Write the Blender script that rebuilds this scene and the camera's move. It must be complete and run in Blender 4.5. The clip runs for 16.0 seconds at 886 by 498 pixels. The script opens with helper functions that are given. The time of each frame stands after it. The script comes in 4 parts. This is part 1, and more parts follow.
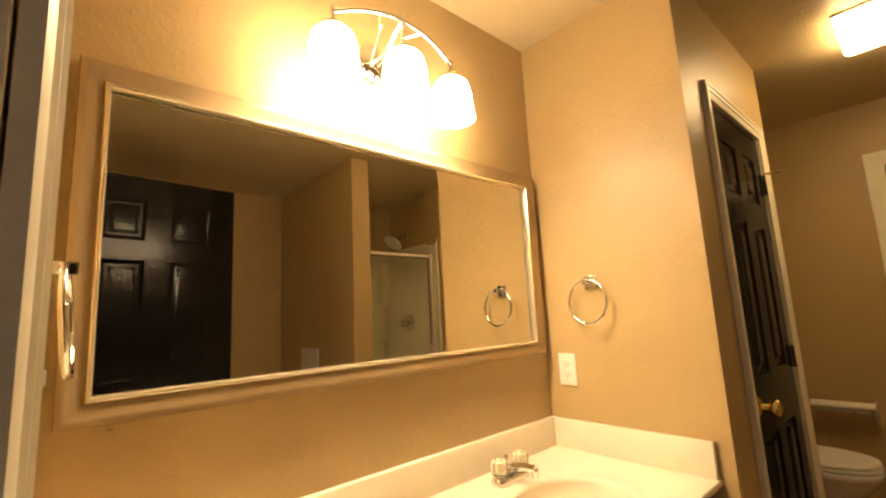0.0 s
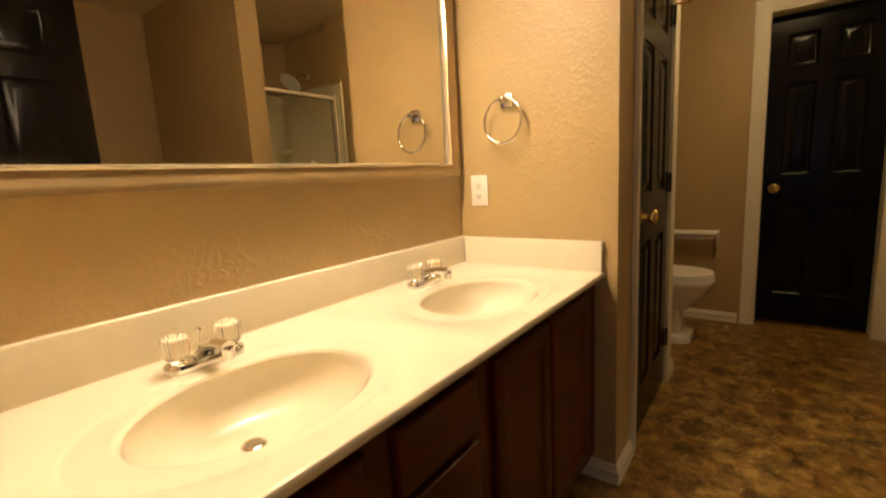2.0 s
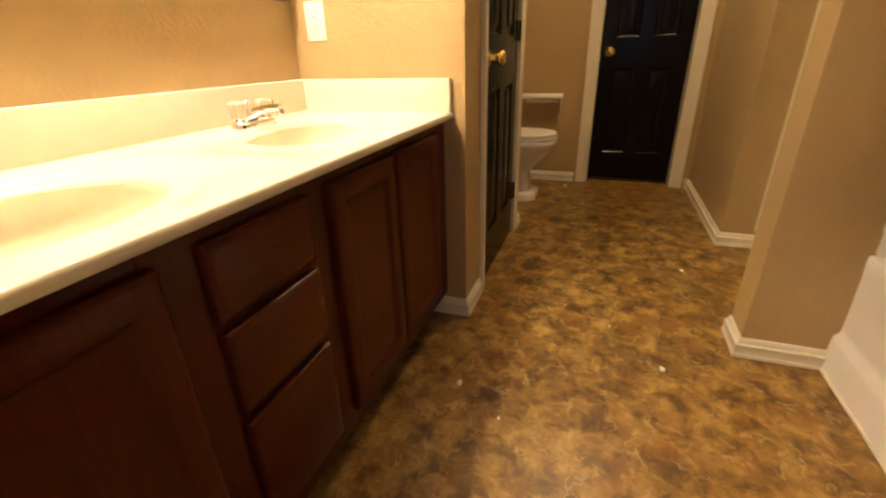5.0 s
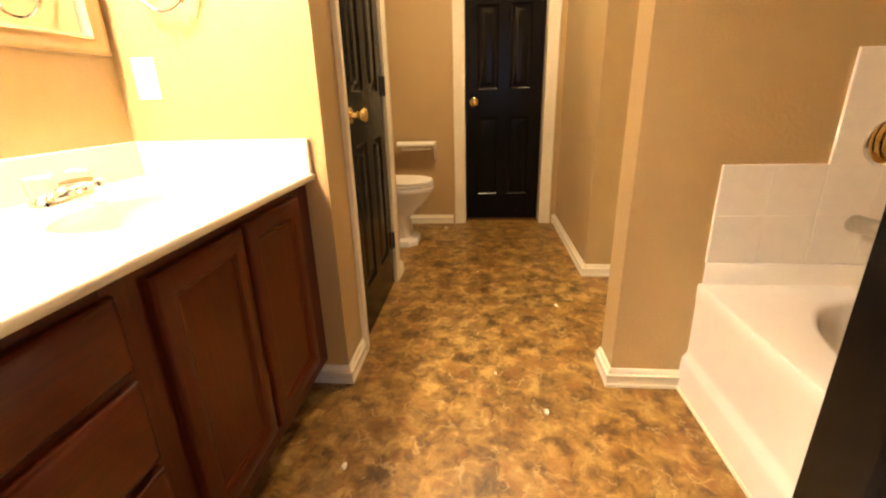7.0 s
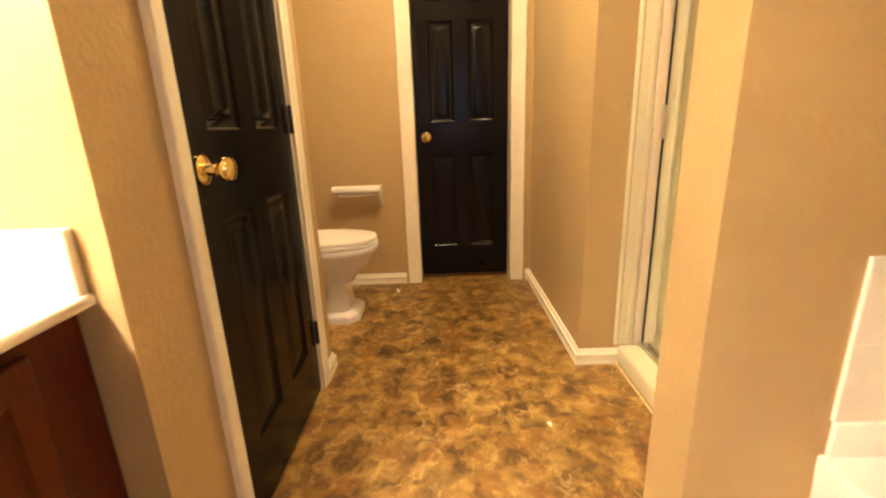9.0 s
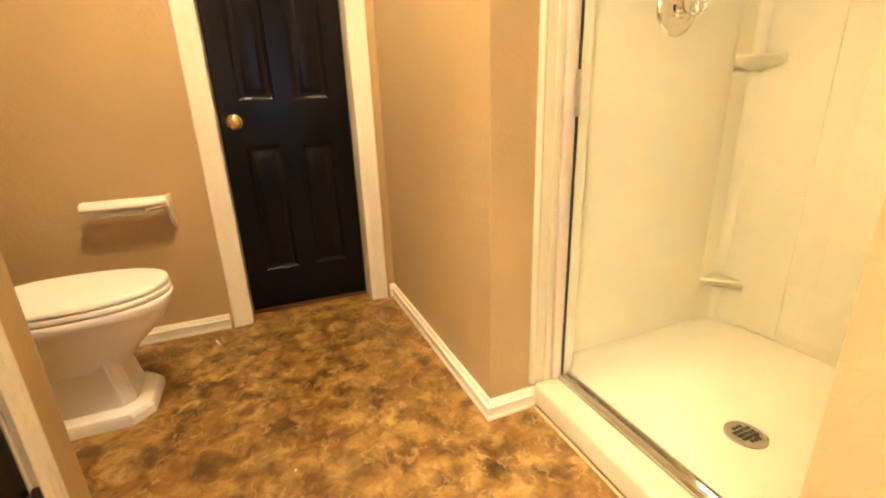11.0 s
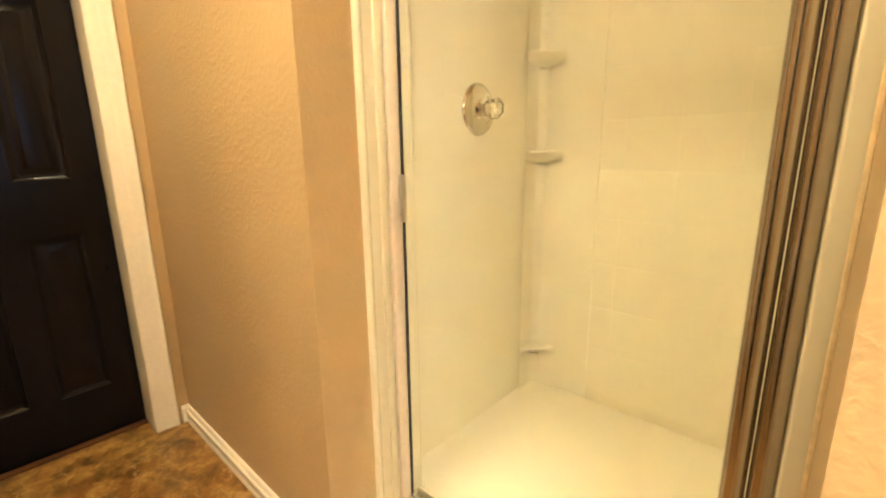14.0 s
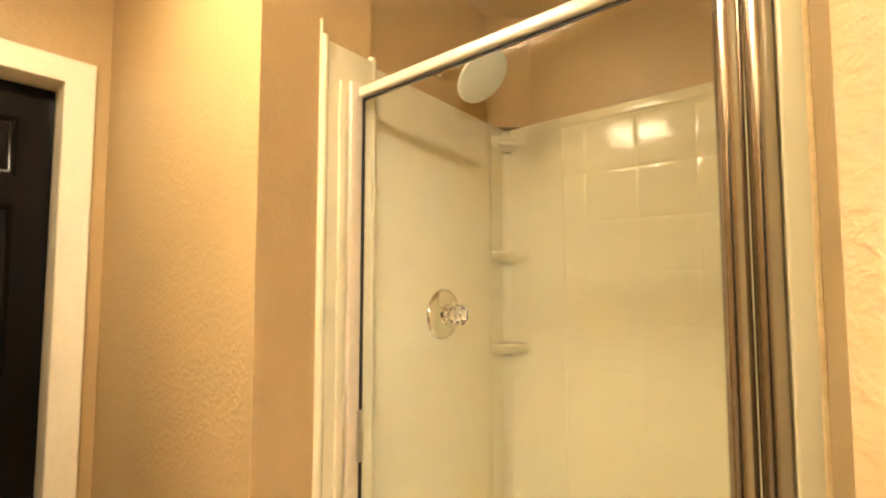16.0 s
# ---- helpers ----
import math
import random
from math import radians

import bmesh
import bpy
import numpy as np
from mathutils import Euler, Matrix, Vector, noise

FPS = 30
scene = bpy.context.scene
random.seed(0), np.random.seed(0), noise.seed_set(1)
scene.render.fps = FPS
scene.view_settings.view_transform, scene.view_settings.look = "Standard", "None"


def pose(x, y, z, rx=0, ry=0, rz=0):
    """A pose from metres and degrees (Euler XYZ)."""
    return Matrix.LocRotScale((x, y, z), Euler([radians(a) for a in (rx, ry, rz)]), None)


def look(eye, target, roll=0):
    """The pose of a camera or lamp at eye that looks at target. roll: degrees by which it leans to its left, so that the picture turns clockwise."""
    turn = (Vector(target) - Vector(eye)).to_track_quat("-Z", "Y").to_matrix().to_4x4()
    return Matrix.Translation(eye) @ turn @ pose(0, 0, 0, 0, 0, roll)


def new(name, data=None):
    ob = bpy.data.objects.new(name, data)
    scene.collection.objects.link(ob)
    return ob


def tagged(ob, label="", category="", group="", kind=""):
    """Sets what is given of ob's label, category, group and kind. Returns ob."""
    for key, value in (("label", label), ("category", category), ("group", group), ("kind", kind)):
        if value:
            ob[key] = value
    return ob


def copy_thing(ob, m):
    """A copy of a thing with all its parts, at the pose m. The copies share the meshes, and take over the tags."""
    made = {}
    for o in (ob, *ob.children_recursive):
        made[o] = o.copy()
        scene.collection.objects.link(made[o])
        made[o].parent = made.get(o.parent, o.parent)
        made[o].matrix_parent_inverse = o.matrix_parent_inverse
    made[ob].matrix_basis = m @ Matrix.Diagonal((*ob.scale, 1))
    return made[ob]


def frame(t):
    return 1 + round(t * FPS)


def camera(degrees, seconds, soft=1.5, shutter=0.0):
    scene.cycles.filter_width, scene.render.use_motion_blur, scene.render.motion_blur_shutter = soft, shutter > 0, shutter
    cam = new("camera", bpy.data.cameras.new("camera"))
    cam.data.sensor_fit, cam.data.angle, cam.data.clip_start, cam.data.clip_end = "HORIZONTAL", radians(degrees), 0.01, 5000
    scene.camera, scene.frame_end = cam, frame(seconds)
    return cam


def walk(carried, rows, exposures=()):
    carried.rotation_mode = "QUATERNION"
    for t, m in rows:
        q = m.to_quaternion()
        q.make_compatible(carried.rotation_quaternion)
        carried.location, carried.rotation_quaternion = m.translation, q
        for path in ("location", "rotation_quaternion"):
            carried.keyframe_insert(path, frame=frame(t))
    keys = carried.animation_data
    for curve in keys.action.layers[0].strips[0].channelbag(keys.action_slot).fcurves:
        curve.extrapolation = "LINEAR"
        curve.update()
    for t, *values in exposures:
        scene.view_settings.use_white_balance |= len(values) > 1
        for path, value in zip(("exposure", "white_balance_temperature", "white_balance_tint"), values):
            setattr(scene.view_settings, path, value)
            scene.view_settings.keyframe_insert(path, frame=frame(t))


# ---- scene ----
cam = camera(90.7, 16.0, soft=2.15, shutter=0.35)
PATH = [
    (0, (0.08, 0.202, 1.278), (1.402, 1.673, 1.578), -3.0),
    (0.5, (0.079, 0.218, 1.264), (1.505, 1.601, 1.492), -2.9),
    (1, (0.067, 0.237, 1.21), (1.594, 1.528, 1.258), -3.4),
    (1.5, (0.075, 0.254, 1.157), (1.651, 1.48, 1.032), -3.4),
    (2, (0.087, 0.265, 1.104), (1.667, 1.45, 0.79), -3.1),
    (2.5, (0.092, 0.278, 1.053), (1.644, 1.451, 0.591), -2.5),
    (3, (0.095, 0.285, 1.016), (1.643, 1.409, 0.433), -1.7),
    (3.5, (0.111, 0.283, 0.974), (1.686, 1.284, 0.254), -1.4),
    (4, (0.127, 0.273, 0.953), (1.731, 1.164, 0.159), -1.5),
    (4.5, (0.138, 0.248, 0.945), (1.794, 1.027, 0.139), -1.6),
    (5, (0.147, 0.23, 0.944), (1.863, 0.855, 0.128), -1.6),
    (5.2, (0.149, 0.219, 0.942), (1.887, 0.769, 0.12), -1.6),
    (7.3, (0.289, 0.164, 0.991), (2.173, 0.307, 0.335), -0.8),
    (7.5, (0.35, 0.153, 0.986), (2.235, 0.28, 0.332), -0.4),
    (8, (0.49, 0.143, 0.999), (2.396, 0.25, 0.402), -2.2),
    (8.2, (0.568, 0.142, 0.997), (2.481, 0.219, 0.421), -2.2),
    (10.3, (1.41, 0.192, 1.005), (3.271, -0.252, 0.421), -0.9),
    (10.5, (1.452, 0.195, 0.986), (3.272, -0.406, 0.414), -1.0),
    (11, (1.547, 0.16, 0.965), (3.31, -0.549, 0.34), -2.1),
    (11.5, (1.624, 0.121, 0.949), (3.351, -0.632, 0.278), -2.8),
    (12, (1.654, 0.088, 0.93), (3.276, -0.857, 0.24), -2.4),
    (12.5, (1.693, 0.097, 0.94), (3.185, -1.031, 0.232), -1.2),
    (13, (1.727, 0.089, 0.995), (3.133, -1.195, 0.384), -0.9),
    (13.5, (1.74, 0.088, 1.04), (3.088, -1.292, 0.513), -1.1),
    (14, (1.743, 0.094, 1.1), (3.057, -1.347, 0.657), -0.7),
    (14.5, (1.738, 0.097, 1.151), (3.043, -1.392, 0.869), -1.2),
    (15, (1.725, 0.089, 1.253), (3.001, -1.444, 1.116), -1.4),
    (15.5, (1.757, 0.077, 1.308), (2.992, -1.497, 1.319), -0.5),
    (16, (1.743, 0.042, 1.354), (3.0, -1.508, 1.475), -0.0),
]
EXPOSURES = [(0.0, 0.2, 8150, 11), (1.5, 0.03, 7650, 11), (3.0, -0.1, 6950, 9), (4.0, 0.14, 6900, 10), (5.2, 1.03, 6850, 12), (7.3, 1.94, 6800, 13), (8.2, 2.06, 6800, 13), (10.3, 2.49, 6360, 10), (11.0, 2.53, 6320, 10), (13.0, 2.38, 6150, 8), (14.5, 2.28, 5950, 7), (16.0, 2.13, 6000, 7)]
walk(cam, [(t, look(eye, target, roll)) for t, eye, target, roll in PATH], EXPOSURES)

# ---- world and light ----
world = bpy.data.worlds.new("world")
scene.world = world
world.use_nodes = True
world.node_tree.nodes["Background"].inputs[0].default_value = (1.0, 0.8, 0.55, 1)
world.node_tree.nodes["Background"].inputs[1].default_value = 0.001

# Added cool lamp for assumed daylight, in an unseen bedroom window opening.
fill_light = bpy.data.lights.new("window_daylight", "AREA")
fill_light.shape, fill_light.size, fill_light.size_y = "RECTANGLE", 1.28, 1.13
fill_light.energy, fill_light.color = 2.5, (0.70, 0.72, 1.0)
fill_lamp = new("window_daylight", fill_light)
fill_lamp.matrix_basis = pose(-1.35, -0.5, 1.425, 0, -90, 0)

WARM = (1.0, 0.83, 0.64)
SHADE_GLOW, BULB_GLOW, PANEL_GLOW = 36.0, 380.0, 23.5


# ---- materials ----
def material(name):
    m = bpy.data.materials.new(name)
    m.use_nodes = True
    t = m.node_tree
    return m, t.nodes, t.links, t.nodes["Principled BSDF"]


def ramp_of(nodes, stops):
    r = nodes.new("ShaderNodeValToRGB")
    e = r.color_ramp.elements
    while len(e) < len(stops):
        e.new(0.5)
    for k, (p, c) in zip(e, stops):
        k.position, k.color = p, (*c, 1)
    return r


def noise_of(nodes, links, scale, detail=4.0, rough=0.55, distortion=0.0, stretch=None):
    co = nodes.new("ShaderNodeTexCoord")
    n = nodes.new("ShaderNodeTexNoise")
    n.inputs["Scale"].default_value = scale
    n.inputs["Detail"].default_value = detail
    n.inputs["Roughness"].default_value = rough
    n.inputs["Distortion"].default_value = distortion
    if stretch:
        mp = nodes.new("ShaderNodeMapping")
        mp.inputs["Scale"].default_value = stretch
        links.new(co.outputs["Object"], mp.inputs[0])
        links.new(mp.outputs[0], n.inputs["Vector"])
    else:
        links.new(co.outputs["Object"], n.inputs["Vector"])
    return n


def plain(name, colour, rough=0.5, metal=0.0, grain=60.0, vary=0.06, bump=0.0, bump_scale=120.0, coat=0.0):
    """A surface with fine and broad variation of colour and gloss."""
    m, nodes, links, b = material(name)
    a, c = noise_of(nodes, links, grain), noise_of(nodes, links, 4.0, 3.0)
    mix = nodes.new("ShaderNodeMath")
    mix.operation = "ADD"
    links.new(a.outputs[0], mix.inputs[0])
    links.new(c.outputs[0], mix.inputs[1])
    lo = tuple(v * (1 - vary) for v in colour)
    hi = tuple(min(1, v * (1 + vary)) for v in colour)
    half = nodes.new("ShaderNodeMath")
    half.operation = "MULTIPLY"
    half.inputs[1].default_value = 0.5
    links.new(mix.outputs[0], half.inputs[0])
    r = ramp_of(nodes, [(0.35, lo), (0.65, hi)])
    links.new(half.outputs[0], r.inputs[0])
    links.new(r.outputs[0], b.inputs["Base Color"])
    rr = nodes.new("ShaderNodeMapRange")
    rr.inputs["From Min"].default_value, rr.inputs["From Max"].default_value = 0.3, 0.7
    rr.inputs["To Min"].default_value, rr.inputs["To Max"].default_value = rough * 0.85, min(1, rough * 1.15)
    links.new(c.outputs[0], rr.inputs[0])
    links.new(rr.outputs[0], b.inputs["Roughness"])
    b.inputs["Metallic"].default_value = metal
    b.inputs["Coat Weight"].default_value = coat
    if bump:
        n = noise_of(nodes, links, bump_scale, 3.0)
        k = nodes.new("ShaderNodeBump")
        k.inputs["Strength"].default_value = bump
        k.inputs["Distance"].default_value = 0.004
        links.new(n.outputs[0], k.inputs["Height"])
        links.new(k.outputs[0], b.inputs["Normal"])
    return m


def textured_paint(name, colour, rough, strength):
    """Rolled paint over a sprayed, knocked-down wall texture."""
    m, nodes, links, b = material(name)
    broad = noise_of(nodes, links, 1.7, 4.0)
    r = ramp_of(nodes, [(0.3, tuple(v * 0.93 for v in colour)), (0.7, tuple(v * 1.05 for v in colour))])
    links.new(broad.outputs[0], r.inputs[0])
    links.new(r.outputs[0], b.inputs["Base Color"])
    b.inputs["Roughness"].default_value = rough
    blobs = noise_of(nodes, links, 72.0, 3.0, 0.5, 0.25)
    flat = ramp_of(nodes, [(0.44, (0, 0, 0)), (0.62, (1, 1, 1))])
    links.new(blobs.outputs[0], flat.inputs[0])
    fine = noise_of(nodes, links, 190.0, 2.0)
    add = nodes.new("ShaderNodeMath")
    add.operation = "MULTIPLY_ADD"
    add.inputs[1].default_value = 0.4
    links.new(fine.outputs[0], add.inputs[0])
    links.new(flat.outputs[0], add.inputs[2])
    k = nodes.new("ShaderNodeBump")
    k.inputs["Strength"].default_value = strength
    k.inputs["Distance"].default_value = 0.0022
    links.new(add.outputs[0], k.inputs["Height"])
    links.new(k.outputs[0], b.inputs["Normal"])
    return m


def vinyl_floor():
    """Printed vinyl: warped brown and gold mottling, rust and slate blotches, thin pale scrolls."""
    m, nodes, links, b = material("mottled_vinyl")
    co = nodes.new("ShaderNodeTexCoord")

    def warped(scale, amount):
        n = nodes.new("ShaderNodeTexNoise")
        n.inputs["Scale"].default_value, n.inputs["Detail"].default_value = scale, 3.0
        links.new(co.outputs["Object"], n.inputs["Vector"])
        k = nodes.new("ShaderNodeVectorMath")
        k.operation = "MULTIPLY_ADD"
        k.inputs[1].default_value = (amount,) * 3
        links.new(n.outputs["Color"], k.inputs[0])
        links.new(co.outputs["Object"], k.inputs[2])
        return k

    def noise(way, scale, detail, rough):
        n = nodes.new("ShaderNodeTexNoise")
        n.inputs["Scale"].default_value, n.inputs["Detail"].default_value, n.inputs["Roughness"].default_value = scale, detail, rough
        links.new(way.outputs[0], n.inputs["Vector"])
        return n

    def blend(factor, amount, below, colour):
        f = nodes.new("ShaderNodeMath")
        f.operation = "MULTIPLY"
        f.inputs[1].default_value = amount
        links.new(factor, f.inputs[0])
        x = nodes.new("ShaderNodeMix")
        x.data_type = "RGBA"
        links.new(f.outputs[0], x.inputs["Factor"])
        links.new(below, x.inputs["A"])
        x.inputs["B"].default_value = (*colour, 1)
        return x.outputs["Result"]

    swirl, drift = warped(13.0, 0.11), warped(5.0, 0.12)
    main = noise(swirl, 13.0, 7.0, 0.62)
    r = ramp_of(nodes, [(0.28, (0.05, 0.024, 0.006)), (0.40, (0.128, 0.064, 0.0155)), (0.485, (0.225, 0.122, 0.03)), (0.55, (0.31, 0.178, 0.046)), (0.63, (0.41, 0.255, 0.073)), (0.75, (0.5, 0.34, 0.12))])
    links.new(main.outputs[0], r.inputs[0])
    col = r.outputs[0]
    slate = ramp_of(nodes, [(0.52, (0, 0, 0)), (0.64, (1, 1, 1))])
    links.new(noise(drift, 8.0, 4.0, 0.6).outputs[0], slate.inputs[0])
    col = blend(slate.outputs[0], 0.42, col, (0.085, 0.05, 0.017))
    rust = ramp_of(nodes, [(0.56, (0, 0, 0)), (0.62, (1, 1, 1))])
    links.new(noise(warped(9.0, 0.07), 10.5, 3.0, 0.5).outputs[0], rust.inputs[0])
    col = blend(rust.outputs[0], 0.5, col, (0.22, 0.088, 0.018))
    lines = ramp_of(nodes, [(0.472, (0, 0, 0)), (0.487, (1, 1, 1)), (0.497, (1, 1, 1)), (0.512, (0, 0, 0))])
    links.new(noise(swirl, 9.0, 3.0, 0.5).outputs[0], lines.inputs[0])
    where = ramp_of(nodes, [(0.46, (0, 0, 0)), (0.58, (1, 1, 1))])
    links.new(noise(drift, 14.0, 2.0, 0.5).outputs[0], where.inputs[0])
    f = nodes.new("ShaderNodeMath")
    f.operation = "MULTIPLY"
    links.new(lines.outputs[0], f.inputs[0])
    links.new(where.outputs[0], f.inputs[1])
    col = blend(f.outputs[0], 0.42, col, (0.56, 0.41, 0.185))
    links.new(col, b.inputs["Base Color"])
    rr = nodes.new("ShaderNodeMapRange")
    rr.inputs["To Min"].default_value, rr.inputs["To Max"].default_value = 0.28, 0.46
    links.new(main.outputs[0], rr.inputs[0])
    links.new(rr.outputs[0], b.inputs["Roughness"])
    k = nodes.new("ShaderNodeBump")
    k.inputs["Strength"].default_value, k.inputs["Distance"].default_value = 0.22, 0.002
    links.new(main.outputs[0], k.inputs["Height"])
    links.new(k.outputs[0], b.inputs["Normal"])
    return m


def wood(name, dark, light, rough, stretch):
    m, nodes, links, b = material(name)
    g = noise_of(nodes, links, 9.0, 6.0, 0.6, 0.4, stretch)
    r = ramp_of(nodes, [(0.3, dark), (0.7, light)])
    links.new(g.outputs[0], r.inputs[0])
    links.new(r.outputs[0], b.inputs["Base Color"])
    b.inputs["Roughness"].default_value = rough
    k = nodes.new("ShaderNodeBump")
    b.inputs["Specular IOR Level"].default_value = 0.12
    b.inputs["Coat Weight"].default_value, b.inputs["Coat Roughness"].default_value = 0.2, 0.17
    k.inputs["Strength"].default_value, k.inputs["Distance"].default_value = 0.06, 0.001
    links.new(g.outputs[0], k.inputs["Height"])
    links.new(k.outputs[0], b.inputs["Normal"])
    return m


def glass(name, colour, rough, ior=1.45):
    m, nodes, links, b = material(name)
    b.inputs["Base Color"].default_value = (*colour, 1)
    b.inputs["Roughness"].default_value = rough
    b.inputs["Transmission Weight"].default_value = 1.0
    b.inputs["IOR"].default_value = ior
    return m


def glow(name, colour, strength):
    m, nodes, links, b = material(name)
    b.inputs["Base Color"].default_value = (0.9, 0.88, 0.82, 1)
    b.inputs["Roughness"].default_value = 0.3
    b.inputs["Emission Color"].default_value = (*colour, 1)
    b.inputs["Emission Strength"].default_value = strength
    return m


M_WALL = textured_paint("tan_wall_paint", (0.468, 0.333, 0.156), 0.40, 0.28)
M_CEIL = textured_paint("tan_ceiling_paint", (0.60, 0.485, 0.295), 0.45, 0.55)
M_FLOOR = vinyl_floor()
M_TRIM = plain("white_trim_paint", (0.82, 0.77, 0.62), 0.35, vary=0.05, bump=0.05)
M_BLACK = plain("black_gloss_paint", (0.0038, 0.0037, 0.0042), 0.2, vary=0.2, bump=0.05, bump_scale=90.0)
M_BLACK.node_tree.nodes["Principled BSDF"].inputs["Specular IOR Level"].default_value = 0.17
M_WOOD = wood("cherry_stain", (0.068, 0.0104, 0.002), (0.102, 0.0162, 0.0029), 0.3, (14.0, 14.0, 1.0))
M_WOODH = wood("cherry_stain_across", (0.068, 0.0104, 0.002), (0.102, 0.0162, 0.0029), 0.3, (1.0, 14.0, 14.0))
M_SILL = wood("brown_threshold", (0.05, 0.022, 0.009), (0.13, 0.06, 0.025), 0.55, (14.0, 1.0, 14.0))
M_MARBLE = plain("cream_cultured_marble", (0.845, 0.77, 0.61), 0.16, vary=0.03, grain=18.0)
M_CHINA = plain("white_china", (0.86, 0.83, 0.78), 0.1, vary=0.02, grain=20.0)
M_ACRYL = plain("cream_acrylic", (0.67, 0.622, 0.44), 0.13, vary=0.02, grain=20.0)
M_ACRYL.node_tree.nodes["Principled BSDF"].inputs["Specular IOR Level"].default_value = 0.2
M_TILE = plain("white_glazed_tile", (0.84, 0.80, 0.73), 0.14, vary=0.04, grain=25.0)
M_GROUT = plain("pale_grout", (0.85, 0.82, 0.76), 0.85, vary=0.08)
M_CAULK = plain("yellowed_caulk", (0.66, 0.52, 0.28), 0.55, vary=0.2)
M_CHROME = plain("chrome", (0.78, 0.77, 0.75), 0.07, 1.0, vary=0.03)
M_BRUSHED = plain("brushed_aluminium", (0.70, 0.62, 0.5), 0.34, 0.22, vary=0.05)
# Darker than M_CHROME: the dark reflections on the posts are put into its colour.
M_POST = plain("dimmed_chrome", (0.5, 0.435, 0.365), 0.21, 1.0, vary=0.05)
M_FROST = plain("pale_frosted_plastic", (0.62, 0.64, 0.56), 0.3, vary=0.06, grain=90.0)
M_SATIN = plain("satin_nickel", (0.6, 0.57, 0.52), 0.3, 1.0, vary=0.06)
M_BRASS = plain("polished_brass", (0.86, 0.66, 0.29), 0.13, 1.0, vary=0.08)
M_FRAME = plain("champagne_leaf_frame", (0.41, 0.29, 0.15), 0.38, 0.55, vary=0.03, grain=140.0)
M_LIP = plain("pale_gold_lip", (0.9, 0.78, 0.57), 0.22, 0.7, vary=0.05)
M_MIRROR = plain("silvered_mirror", (0.80, 0.775, 0.71), 0.012, 1.0, vary=0.01)
M_GLASS = glass("clear_glass", (0.985, 0.99, 0.97), 0.0, 1.13)
M_CRYSTAL = glass("clear_acrylic", (0.995, 0.99, 0.97), 0.14, 1.3)
M_PLASTIC = plain("white_plastic", (0.83, 0.80, 0.71), 0.4, vary=0.03)
M_DARK = plain("dark_slot", (0.03, 0.025, 0.02), 0.6)
M_SEAL = plain("black_rubber_seal", (0.015, 0.014, 0.013), 0.6)
M_HINGE = plain("dark_painted_hinge", (0.03, 0.026, 0.024), 0.35, 0.4)
M_PAPER = plain("white_paper_scrap", (0.85, 0.83, 0.78), 0.8)
M_SHADE = glow("lit_white_glass", WARM, SHADE_GLOW)
M_BULB = glow("lit_bulb", WARM, BULB_GLOW)
M_PANEL = glow("lit_acrylic_diffuser", (1.0, 0.75, 0.44), PANEL_GLOW)


# ---- building helpers ----
POSES = {}


def thing(name, x, y, z, label, category, group="", kind="", rz=0.0):
    ob = new(name)
    ob.empty_display_size = 0.05
    m = pose(x, y, z, 0, 0, rz)
    ob.matrix_basis = m
    POSES[ob.name] = m
    return tagged(ob, label, category, group, kind)


def smooth(me, angle=35):
    for p in me.polygons:
        p.use_smooth = len(p.vertices) < 12
    me.set_sharp_from_angle(angle=radians(angle))


def part(name, bm, mat, parent=None, label="", world_space=True):
    """Links bm as one mesh object under parent; its vertices are given in the world, or in parent's own space."""
    if parent is not None and world_space:
        bm.transform(POSES[parent.name].inverted())
    bmesh.ops.recalc_face_normals(bm, faces=bm.faces)
    me = bpy.data.meshes.new(name)
    bm.to_mesh(me)
    bm.free()
    me.materials.append(mat)
    smooth(me)
    ob = new(name, me)
    POSES[ob.name] = Matrix.Identity(4)
    if parent is not None:
        ob.parent = parent
        POSES[ob.name] = POSES[parent.name].copy()
    if label:
        ob["label"] = label
    return ob


def solid(name, bm, mat, label, category, kind="structure"):
    """A top-level piece that is one mesh."""
    return tagged(part(name, bm, mat), label, category, "", kind)


def box(x0, x1, y0, y1, z0, z1, bevel=0.0, bm=None, segments=2):
    own = bmesh.new()
    bmesh.ops.create_cube(own, size=1.0)
    for v in own.verts:
        v.co = Vector(((x0 + x1) / 2 + v.co.x * (x1 - x0), (y0 + y1) / 2 + v.co.y * (y1 - y0), (z0 + z1) / 2 + v.co.z * (z1 - z0)))
    if bevel:
        bmesh.ops.bevel(own, geom=own.edges[:], offset=bevel, segments=segments, affect="EDGES", profile=0.5)
    return join(bm, own)


def join(bm, own):
    if bm is None:
        return own
    me = bpy.data.meshes.new("scratch")
    own.to_mesh(me)
    own.free()
    bm.from_mesh(me)
    bpy.data.meshes.remove(me)
    return bm


def loft(rings, bm=None, caps=(True, True), closed=True):
    """Skins rings of points that all have the same count."""
    bm = bm or bmesh.new()
    rows = [[bm.verts.new(p) for p in ring] for ring in rings]
    n = len(rows[0])
    for a, b in zip(rows, rows[1:]):
        for i in range(n if closed else n - 1):
            j = (i + 1) % n
            bm.faces.new((a[i], a[j], b[j], b[i]))
    if caps[0]:
        bm.faces.new(rows[0])
    if caps[1]:
        bm.faces.new(rows[-1])
    return bm


